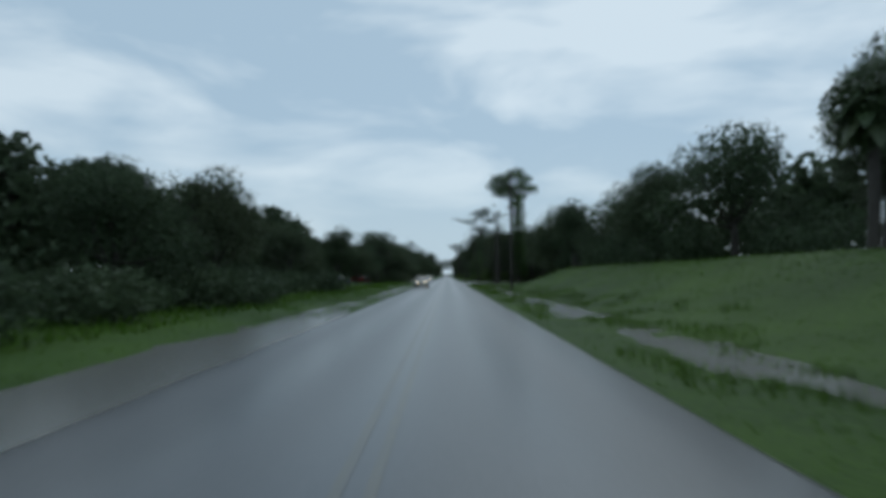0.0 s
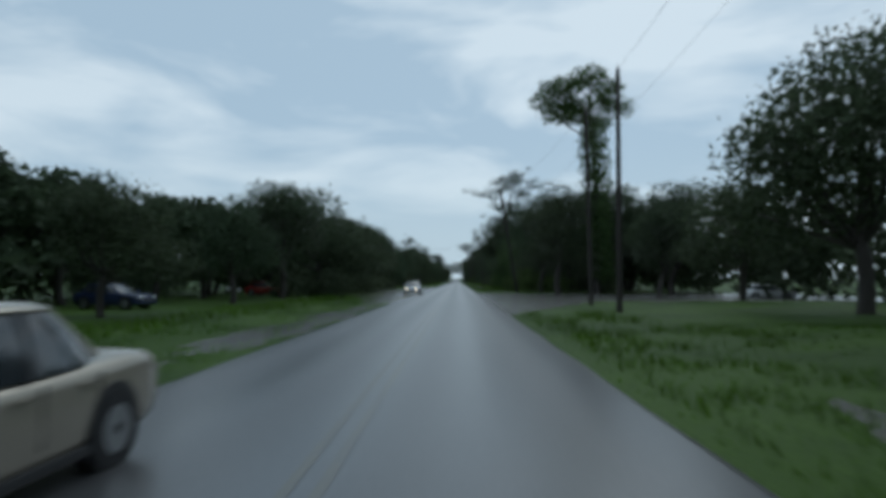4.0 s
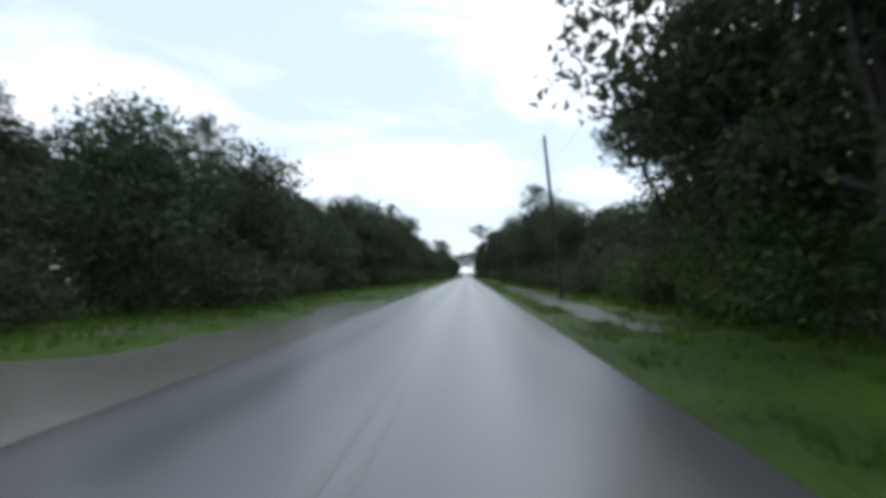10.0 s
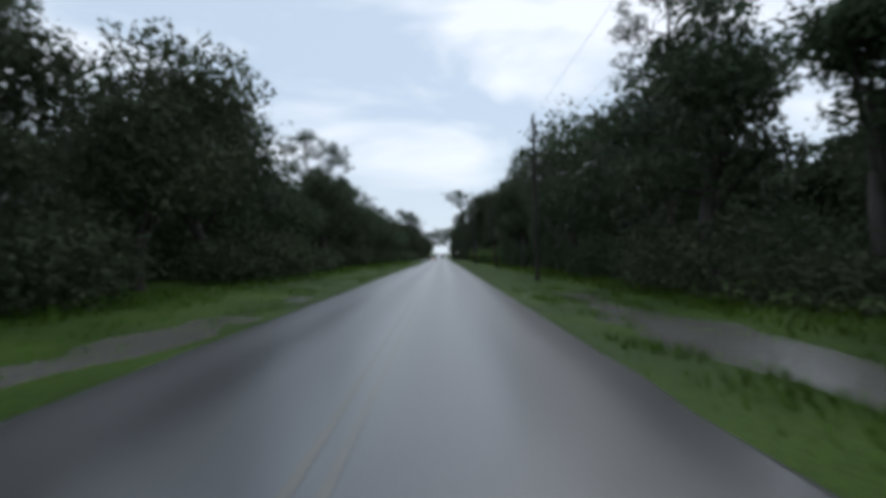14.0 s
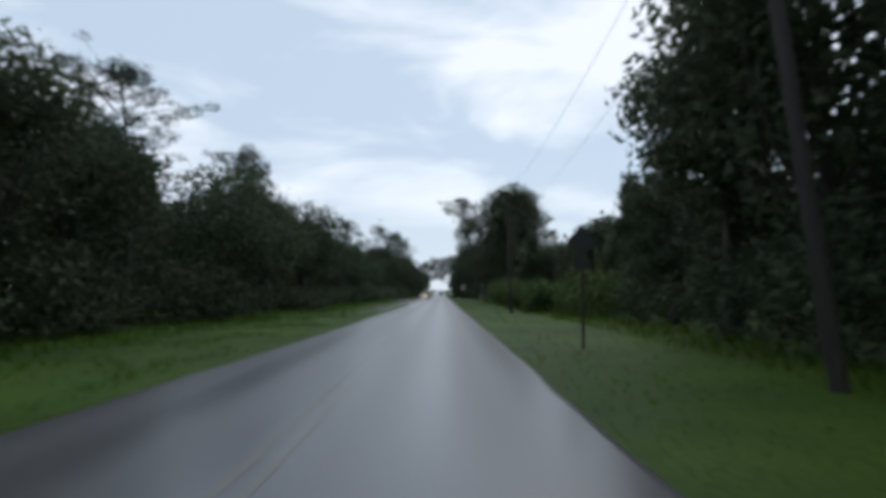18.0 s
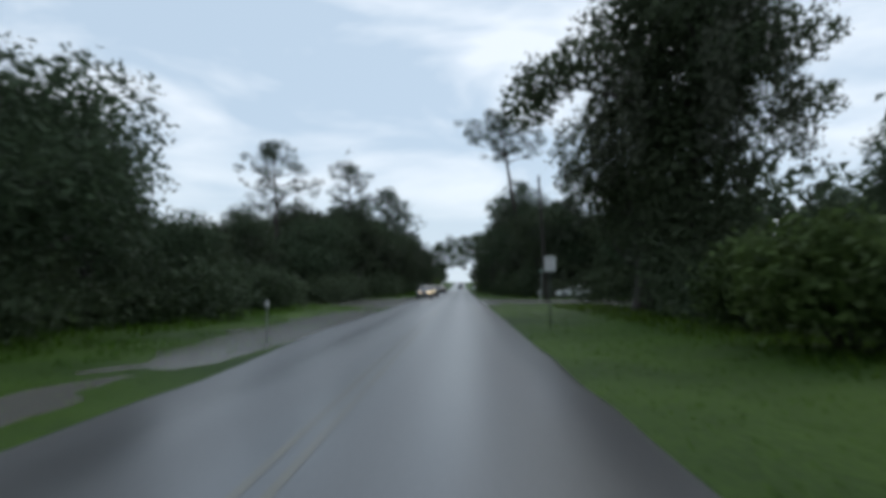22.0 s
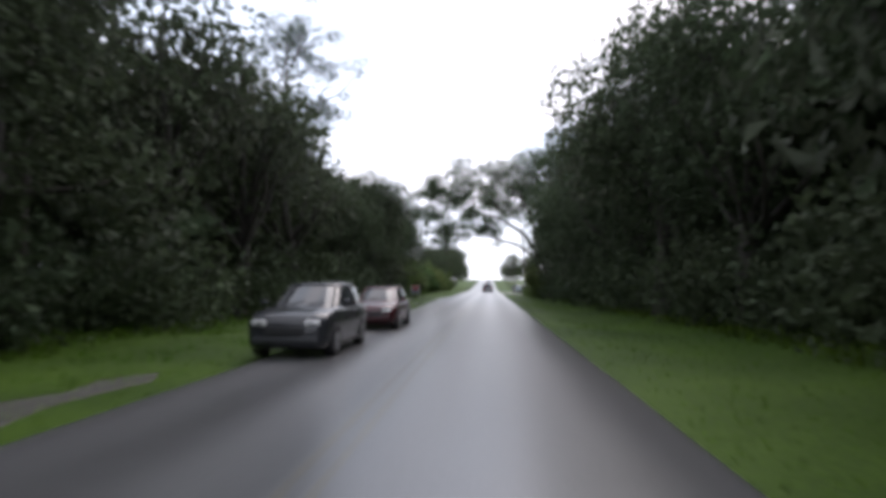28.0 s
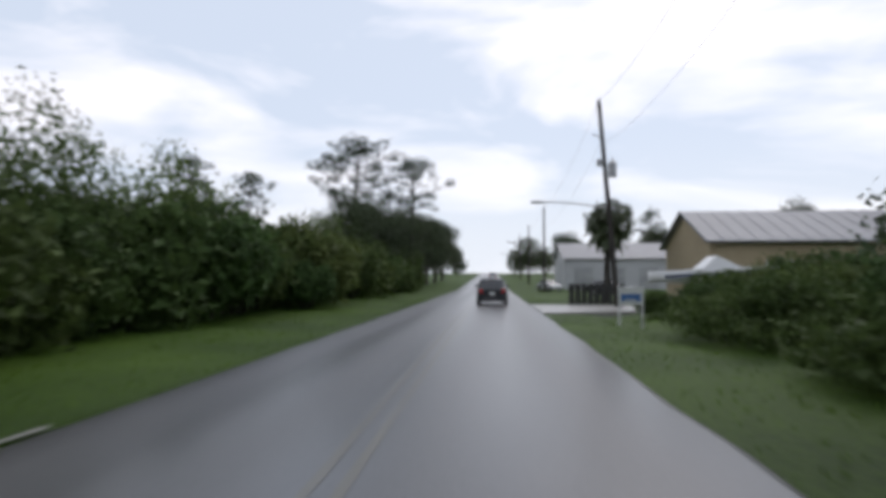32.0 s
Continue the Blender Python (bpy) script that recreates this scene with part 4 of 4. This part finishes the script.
car("leading_suv", "dark sport utility car seen from behind on the wet road", BLACK_CAR, 1.0, 647, 180, 4.6, 1.86, 1.62, 1.0, False)
car("far_van", "white van far up the road", SILVER, 1.2, 742, 180, 4.9, 1.9, 1.9, 1.0, False).location.z = 1.07
for x, y, turn, paint, label in ((14.0, 502.6, 80, SILVER, "silver car parked on the grass under the trees"), (15.9, 498.4, -80, WHITE_CAR, "white sedan parked on the grass beside the side road"),
                                 (12.5, 668, 60, BLACK_CAR, "black pickup-like car parked beside the yard"), (8.6, 690, 20, SILVER, "white car parked at the roadside yard"),
                                 (-19.5, 141, 75, BRIGHT_RED, "red car parked under the oaks"), (-22, 76, 95, SILVER, "silver car parked on the grass under the oaks"),
                                 (-19.5, 112, 80, NAVY_CAR, "dark blue car parked beside the oaks"),
                                 (31, 136, 80, WHITE_CAR, "white car parked beyond the flooded side road")):
    ob = car("parked_car", label, paint, x, y, turn, 4.5, 1.8, 1.5, 0.6, False)
    ob.location.z = ground_z(x, y) + 0.02
    tagged(ob, group="parked cars")


# ---- the yard at the end: house, shed, boat, fence, palm ----
def gable(root, x0, x1, y0, y1, eave, ridge, wall, over=0.5, along="x"):
    """Walls with a roof of two slabs; the ridge runs along x or y."""
    t = 0.2
    ym, xm = (y0 + y1) / 2, (x0 + x1) / 2
    if along == "x":
        for xx in (x0, x1):
            bm = bmesh.new()
            ring = [(y0, -0.3), (y1, -0.3), (y1, eave), (ym, ridge), (y0, eave)]
            a = [bm.verts.new((xx - t / 2, p, q)) for p, q in ring]
            b = [bm.verts.new((xx + t / 2, p, q)) for p, q in ring]
            bm.faces.new(a)
            bm.faces.new(b[::-1])
            for i in range(5):
                bm.faces.new((a[i], b[i], b[(i + 1) % 5], a[(i + 1) % 5]))
            bmesh.ops.recalc_face_normals(bm, faces=bm.faces)
            part("gable_wall", bm, wall, root)
        for yy in (y0, y1):
            part("wall", block(bmesh.new(), (xm, yy, eave / 2 - 0.15), (x1 - x0 - t, t, eave + 0.3)), wall, root)
        slope = math.hypot(ym - y0 + over, (ridge - eave) * (1 + over / (ym - y0)))
        ang = math.atan2(ridge - eave, ym - y0)
        for s in (-1, 1):
            c = (xm, ym + s * (ym - y0 + over) / 2, ridge + 0.1 - (ridge - eave) * (1 + over / (ym - y0)) / 2)
            slab = part("roof_slope", block(bmesh.new(), c, (x1 - x0 + 2 * over, slope, 0.12), 0.0, Matrix.Rotation(-s * ang, 4, "X")), ROOF, root, "grey metal roof slope")
            n = int((x1 - x0) / 0.9)
            for k in range(n + 1):
                cc = (x0 - over + 0.05 + k * (x1 - x0 + 2 * over - 0.1) / n, c[1], c[2] + 0.075)
                part("seam", block(bmesh.new(), cc, (0.05, slope, 0.05), 0.0, Matrix.Rotation(-s * ang, 4, "X")), ROOF, slab)
    return root


house = thing("house", "tan gabled house with a grey metal roof beside the yard", "house")
gable(house, 13.8, 36, 644.5, 653.5, 3.9, 5.9, TAN)
for x in (17.5, 22, 27):
    win = part("window", block(bmesh.new(), (x, 644.37, 2.1), (1.5, 0.06, 1.2), 0.01), WHITE, house, "white framed window")
    part("pane", block(bmesh.new(), (x, 644.33, 2.1), (1.3, 0.03, 1.0)), GLASS, win)
part("door", block(bmesh.new(), (15.4, 644.37, 1.05), (0.95, 0.06, 2.1), 0.01), DARK, house)
shed = thing("metal_shed", "long white metal shed with a pale metal roof", "shed")
gable(shed, 11.5, 33, 696, 710, 4.5, 6.9, PALE)
for x in (14, 18.5, 23):
    part("roller_door", block(bmesh.new(), (x, 695.86, 1.6), (2.6, 0.08, 3.2), 0.01), STEEL, shed, "grey roller door")

cottage = thing("cottage", "small pale cottage with a grey roof behind the oaks", "house", m=pose(0, 0, ground_z(-28, 172)))
gable(cottage, -34, -25, 168, 176, 2.8, 4.6, WHITE)
for x in (-32, -28.5):
    win = part("window", block(bmesh.new(), (x, 167.87, 1.6), (1.2, 0.06, 1.1), 0.01), WHITE, cottage, "white framed window")
    part("pane", block(bmesh.new(), (x, 167.83, 1.6), (1.0, 0.03, 0.9)), GLASS, win)
part("door", block(bmesh.new(), (-26, 167.87, 1.05), (0.95, 0.06, 2.1), 0.01), DARK, cottage)
yard_house = thing("house", "pale low house half hidden behind the trees", "house", m=pose(0, 0, ground_z(26, 519)))
gable(yard_house, 20, 32, 515, 523, 2.9, 4.7, WHITE)
for x in (22.5, 26, 29.5):
    win = part("window", block(bmesh.new(), (x, 514.87, 1.6), (1.2, 0.06, 1.1), 0.01), WHITE, yard_house, "white framed window")
    part("pane", block(bmesh.new(), (x, 514.83, 1.6), (1.0, 0.03, 0.9)), GLASS, win)
part("door", block(bmesh.new(), (24.3, 514.87, 1.05), (0.95, 0.06, 2.1), 0.01), DARK, yard_house)
boat = thing("motor_boat", "white motor boat with a windscreen, parked on its trailer", "boat", m=pose(12.2, 639.5, ground_z(12.2, 639.5) + 0.0, 0, -5, 0))
rings = []
for k in range(9):
    f = k / 8
    ww = 1.1 * math.sqrt(min(1.0, f * 1.8 + 0.015))
    zt = 2.0 + 0.25 * (1 - f)
    rings.append([(-3.1 + 6.2 * f, -ww, zt), (-3.1 + 6.2 * f, -ww * 0.75, zt - 0.6), (-3.1 + 6.2 * f, 0, zt - 0.95 + 0.5 * (1 - f) ** 2), (-3.1 + 6.2 * f, ww * 0.75, zt - 0.6), (-3.1 + 6.2 * f, ww, zt)])
part("hull", loft(rings, WHITE, "hull"), None, boat)
part("windscreen", mesh_of("windscreen", [(-0.7, -0.85, 2.15), (-0.7, 0.85, 2.15), (0.1, 0.7, 2.75), (0.1, -0.7, 2.75), (1.2, -0.9, 2.05), (1.2, 0.9, 2.05)],
                           [(0, 1, 2, 3), (0, 3, 4), (1, 5, 2), (3, 2, 5, 4)], WHITE), None, boat)
part("stripe", mesh_of("stripe", [(-2.6, -0.99, 2.0), (3.1, -1.13, 1.86), (3.1, -1.13, 1.74), (-2.6, -0.95, 1.86)], [(0, 1, 2, 3)], NAVY), None, boat, "navy stripe along the hull")
part("outboard_motor", block(bmesh.new(), (3.3, 0, 2.0), (0.4, 0.4, 0.9), 0.08), DARK, boat)
trailer = part("trailer", block(bmesh.new(), (0, 0, 0.75), (5.6, 1.2, 0.12), 0.02), STEEL, boat, "steel boat trailer")
for s in (-1, 1):
    part("bunk", block(bmesh.new(), (0.4, s * 0.5, 0.98), (4.0, 0.12, 0.36), 0.02), POLE_WOOD, boat)
    part("trailer_wheel", tube(bmesh.new(), (0.9, s * 0.95 - 0.1, 0.33), (0.9, s * 0.95 + 0.1, 0.33), 0.33, 0.33, 16), RUBBER, boat)

fence = thing("slat_fence", "low black slatted fence at the yard entrance", "fence", m=pose(7.5, 646.5, ground_z(7.5, 646.5), 0, 0, 8))
for k in range(9):
    part("slat", block(bmesh.new(), (-1.6 + 0.4 * k, 0, 0.72), (0.32, 0.03, 1.4), 0.005), FENCE, fence)
for z in (0.3, 1.2):
    part("rail", block(bmesh.new(), (0, 0.04, z), (3.6, 0.05, 0.1), 0.005), FENCE, fence)
tagged(new("driveway", mesh_of("driveway", [(3.4, 637, 0.03), (9, 639, 0.06), (9, 645, 0.06), (3.4, 646, 0.03), (3.4, 637, -0.3), (9, 639, -0.3), (9, 645, -0.3), (3.4, 646, -0.3)],
                               [(0, 1, 2, 3), (0, 4, 5, 1), (1, 5, 6, 2), (2, 6, 7, 3), (3, 7, 4, 0)], CONCRETE)), "wet concrete driveway apron", "driveway", kind="structure")
n = 20
v = [(-4.0 - 0.12 * math.sin(k * 0.4), 584 + 1.6 * k) for k in range(n)] + [(-4.05 - 0.5 * math.sin(math.pi * min(1, (k + 1) / n) ** 0.8) - 0.1 * math.sin(k * 0.9), 584 + 1.6 * k) for k in range(n)]
v = [(a, b, ground_z(a, b) + 0.05) for a, b in v]
tagged(new("side_path", mesh_of("side_path", v, [(k, k + 1, k + n + 1, k + n) for k in range(n - 1)], CONCRETE)), "pale wet path beside the road", "path", kind="structure")


def palm(x, y, h, r):
    root = thing("palm_tree", "short palm with a shaggy round head of fronds", "palm tree", m=pose(x, y, ground_z(x, y)))
    bm = bmesh.new()
    branch(bm, (0, 0, -0.3), (0.1, 0, h - r * 0.4), 0.26, 0.2, 0.02, 5, 10)
    part("trunk", bm, BARK, root)
    for k in range(30):
        a, up = k * 2.4, math.sin(1.2 - 2.2 * k / 30)
        vs, fs = [], []
        for i in range(7):
            f = i / 6
            out = r * f * math.cos(up * 0.8)
            z = h - r * 0.3 + r * (up * f - 0.55 * f * f)
            wd = 0.26 * math.sin(math.pi * (0.12 + 0.86 * f)) * r
            cx, sx = math.cos(a), math.sin(a)
            vs += [(cx * out - sx * wd, sx * out + cx * wd, z - 0.12), (cx * out, sx * out, z), (cx * out + sx * wd, sx * out - cx * wd, z - 0.12)]
        for i in range(6):
            fs += [(3 * i, 3 * i + 3, 3 * i + 4, 3 * i + 1), (3 * i + 1, 3 * i + 4, 3 * i + 5, 3 * i + 2)]
        part("frond", mesh_of("frond", vs, fs, PALM), None, root)
    v, f = leaves([(0.1, 0, h - r * 0.35, r, r, r * 0.95), (0.1, 0, h - r * 0.9, r * 0.55, r * 0.55, r * 0.7)], 1500, 0.2, 1.4, 0.8, core=0.1)
    part("frond_skirt", mesh_of("frond_skirt", v, f, PALM), None, root, "shaggy mass of drooping leaf strips")


palm(9.4, 653, 6.3, 1.7)
palm(18.5, 26, 7.0, 1.8)

# arching oak whose limbs cross over the road
arch = thing("arching_oak", "large oak whose limbs reach across the road", "tree", m=pose(8.8, 606, ground_z(8.8, 606)))
bm = bmesh.new()
fork = branch(bm, (0, 0, -0.4), (-0.6, 0, 4.2), 0.5, 0.38, 0.05, 3, 10)
part("trunk", bm, BARK, arch)
nodes = []
for limb, r0 in ((((-3.2, 0.2, 7.6), (-6.2, -0.3, 9.6), (-9.6, 0.4, 10.4), (-13.6, 0.2, 9.6)), 0.27), (((-2.0, 0.4, 8.6), (-3.4, -0.4, 12.0), (-6.0, 0.6, 14.6), (-9.6, 0, 15.4)), 0.25),
                 (((0.8, -0.4, 8.0), (1.4, 0.4, 12.0), (0.6, 0, 15.6), (-1.6, 0.3, 17.0)), 0.25), (((-4.2, -0.8, 6.4), (-8.0, -1.2, 7.6), (-11.4, -0.6, 7.6)), 0.18)):
    last, bm = fork, bmesh.new()
    for k, p in enumerate(limb):
        last = branch(bm, last, p, r0 * (1 - 0.22 * k), r0 * (0.78 - 0.22 * k) + 0.02, 0.1, 3, 7)
        nodes.append(Vector(p))
    part("limb", bm, BARK, arch)
blobs, bm = [], bmesh.new()
for bx, by, bz, rr in ((-12.2, 0.5, 8.0, 2.2), (-9.6, -1, 9.4, 2.0), (-7.4, 1, 8.2, 1.9), (-5.0, 0, 12.6, 2.6), (-9.5, 1.5, 12.4, 2.4), (-1.5, -1, 13.4, 3.0), (2.0, 1, 12, 3.4), (-14.5, 0, 10.0, 1.9),
                       (2.5, -2, 8, 2.8), (-12.5, 1, 12.3, 1.9), (-6.5, -2, 10.8, 1.8), (-3.6, 1.5, 10.4, 1.7),
                       (-11.0, 0, 14.6, 2.6), (-6.6, 1, 15.6, 2.8), (-2.2, 0, 16.5, 3.0), (2.4, -1, 16, 3.4), (-14.5, 1, 13.2, 2.2)):
    at = Vector((bx, by, bz))
    mid = min(nodes, key=lambda q: (q - at).length)
    end = branch(bm, mid, at, 0.09, 0.03, 0.25, 3, 6)
    blobs.append((*end, rr * 0.95, rr * 0.95, rr * 0.6))
    for k in range(12):
        d = Vector(rng.normal(size=3) * (1, 1, 0.6)) * rr * 0.72
        branch(bm, mid.lerp(end, 0.3 + 0.06 * k), end + d, 0.035, 0.01, 0.3, 2, 4)
        blobs.append((*(end + d), rr * (0.32 + 0.18 * rng.random()), rr * 0.42, rr * 0.27))
tagged(part("fine_branching", bm, BARK, arch), kind="stuff")
vv, ff = leaves(blobs, 46000, 0.13, core=0.12)
part("crown", mesh_of("crown", vv, ff, LEAF), None, arch)

# low bushes: kind, x, y, height
BUSHES = [(8.6, 608.5, 4.0), (8.9, 613.5, 3.2), (-9.6, 676, 3.0), (-9.2, 684, 3.2), (-8.8, 612, 2.4), (-9.0, 640, 2.6),
          (9.2, 617, 2.3), (10.5, 622, 2.3), (8.6, 624, 1.8), (8.4, 630, 1.6), (9.9, 632, 2.0), (11.5, 628, 2.6), (8.0, 635, 1.2), (12.5, 621, 3.2),
          (9.8, 392, 2.6), (10.6, 399, 3.0), (9.6, 405, 2.7), (10.8, 412, 3.2), (9.8, 419, 3.0), (10.2, 426, 3.4), (11, 433, 3.6), (12, 440, 3.6), (9.4, 171, 2.0), (10, 178, 2.4)]
BUSHES += [(-11.2 - 0.8 * math.sin(2.1 * k), 611 + 4.1 * k, 4.3 + 0.7 * math.sin(1.7 * k)) for k in range(19)]
for x, y, h in BUSHES:
    plant("s", x, y, h)


# ---- far woods close the view on every side ----
def far_wood(x0, x1, y0, y1, h, n, size=0.9):
    blobs = []
    k = max(6, int(max(x1 - x0, y1 - y0) / 5))
    for i in range(k):
        f = (i + random.random()) / k
        x = x0 + (x1 - x0) * (f if x1 - x0 > y1 - y0 else random.random())
        y = y0 + (y1 - y0) * (f if y1 - y0 >= x1 - x0 else random.random())
        hh = h * (0.75 + 0.4 * random.random())
        blobs.append((x, y, hh * 0.5 + ground_z(x, y), 3.6, 3.8, hh * 0.52))
    v, f = leaves(blobs, n, size)
    tagged(new("far_wood", mesh_of("far_wood", v, f, LEAF)), "dark mass of distant woodland in the rain", "woods", kind="stuff")


random.seed(11)
understory("undergrowth", 8.6, 13, 500, 610, 4.6, 12000, "tangled green undergrowth below the roadside trees", LEAF, 0.2)
understory("undergrowth", -13, -9.2, 500, 604, 4.2, 10000, "dark tangled undergrowth below the roadside trees", LEAF, 0.2)
understory("undergrowth", 15, 27, 500, 640, 6.5, 7000, "tangled undergrowth deeper in the wood", LEAF, 0.36)
for y0 in range(-60, 620, 85):
    far_wood(-38, -28, y0, y0 + 85, 10 if y0 < 400 else 7 if y0 < 500 else 15, 3000)
    far_wood(30, 42, y0, y0 + 85, 10 if y0 < 400 else 15, 3000)
far_wood(-60, -8, 850, 870, 11, 1800)
far_wood(8, 90, 850, 870, 11, 2400)
far_wood(-46, -34, 600, 860, 8, 3600)
far_wood(60, 80, 600, 860, 10, 3600)
far_wood(-60, -7, -75, -60, 12, 1500)
far_wood(7, 60, -75, -60, 12, 1500)

for k in range(12):
    plant("b", 16.5 + random.random(), 512 + 8 * k, 15)
    plant("b", -17 - random.random(), 516 + 8 * k, 14.5)

understory("vines", 9.2, 13, 180, 222, 8.0, 13000, "climbing vines over the trees down to the ground", VINE, 0.16)
understory("undergrowth", 10.5, 13, 222, 300, 3.4, 9000, "dark tangled undergrowth below the roadside trees", LEAF, 0.18)

# thicket along the last stretch
understory("thicket", -13.5, -10.5, 606, 640, 6.2, 24000, "dense light green thicket along the road", SHRUB, 0.14)
understory("thicket", -13.5, -10.2, 640, 690, 6.2, 20000, "dense light green thicket along the road", SHRUB, 0.18)
understory("thicket", 7.8, 10.5, 607, 627, 1.5, 9000, "dense green thicket beside the verge", SHRUB, 0.12)
understory("thicket", -24, -14, 606, 690, 6.4, 5000, "dense light green thicket behind the verge", SHRUB)
understory("thicket", 7.8, 20, 611, 636, 1.9, 9000, "dense green thicket beside the yard", SHRUB, 0.16)
understory("thicket", 10.5, 17, 611, 633, 3.0, 15000, "dense light green thicket beside the yard", SHRUB, 0.14)


# ---- grass: blades that take the light of the turf they stand in ----
def blades(name, label, px, py, h0, h1, wide, mat):
    n = len(px)
    v = np.empty((n, 3, 3))
    a = rng.random(n) * 6.28
    s = h0 + (h1 - h0) * rng.random(n)
    z = np.array([ground_z(i, j) for i, j in zip(px, py)])
    for k, d in enumerate((-wide, wide)):
        v[:, k, 0], v[:, k, 1], v[:, k, 2] = px + np.cos(a) * s * d, py + np.sin(a) * s * d, z - 0.02
    v[:, 2, 0], v[:, 2, 1], v[:, 2, 2] = px + rng.normal(size=n) * s * 0.4, py + rng.normal(size=n) * s * 0.4, z + s
    me = mesh_of(name, v.reshape(-1, 3), np.arange(3 * n).reshape(n, 3), mat, True)
    up = rng.normal(size=(n, 3)) * 0.25 + (0, 0, 1)
    me.normals_split_custom_set_from_vertices(np.repeat(up / np.linalg.norm(up, axis=1)[:, None], 3, 0).tolist())
    tagged(new(name, me), label, "grass", kind="stuff")


def scatter(x0, x1, n, y0=-5, y1=660):
    px, py = x0 + (x1 - x0) * rng.random(n), y0 + (y1 - y0) * rng.random(n)
    clear = ((py > 106) & (py < 160) & (px > 0)) | ((py > 469) & (py < 498)) | ((py > 634) & (py < 648) & (px > 0)) | ((py > 138) & (py < 200) & (px < -4))
    return px[~clear], py[~clear]


blades("weeds", "tall wet weeds at the edge of the wood", *scatter(8.6, 12.5, 26000, 160, 607), 0.12, 0.38, 0.12, TURF)
blades("weeds", "tall wet weeds at the edge of the wood", *scatter(-12.5, -8.8, 30000, -5, 610), 0.12, 0.38, 0.12, TURF)
blades("grass", "short wet grass on the verge", *scatter(3.45, 9.2, 66000), 0.03, 0.09, 0.25, TURF)
blades("grass", "short wet grass on the verge", *scatter(-9.2, -3.9, 60000), 0.03, 0.09, 0.25, TURF)
blades("grass", "wet grass on the bank", *scatter(9.2, 17, 22000, -5, 100), 0.04, 0.1, 0.25, TURF)


def tufts(x0, x1, n, y0, y1):
    """Rank grass that stands in clumps along the edges of the puddles."""
    px, py = scatter(x0, x1, n, y0, y1)
    thick = np.array([noise.noise((i * 0.9, j * 0.45, 4.4)) for i, j in zip(px, py)])
    return px[thick > 0.08], py[thick > 0.08]


blades("tall_grass", "clumps of tall wet grass standing in the roadside puddles", *tufts(3.9, 10.5, 90000, -5, 300), 0.1, 0.26, 0.1, TURF)
blades("tall_grass", "clumps of tall wet grass standing in the roadside puddles", *tufts(-9.5, -4.6, 90000, 20, 600), 0.08, 0.22, 0.1, TURF)
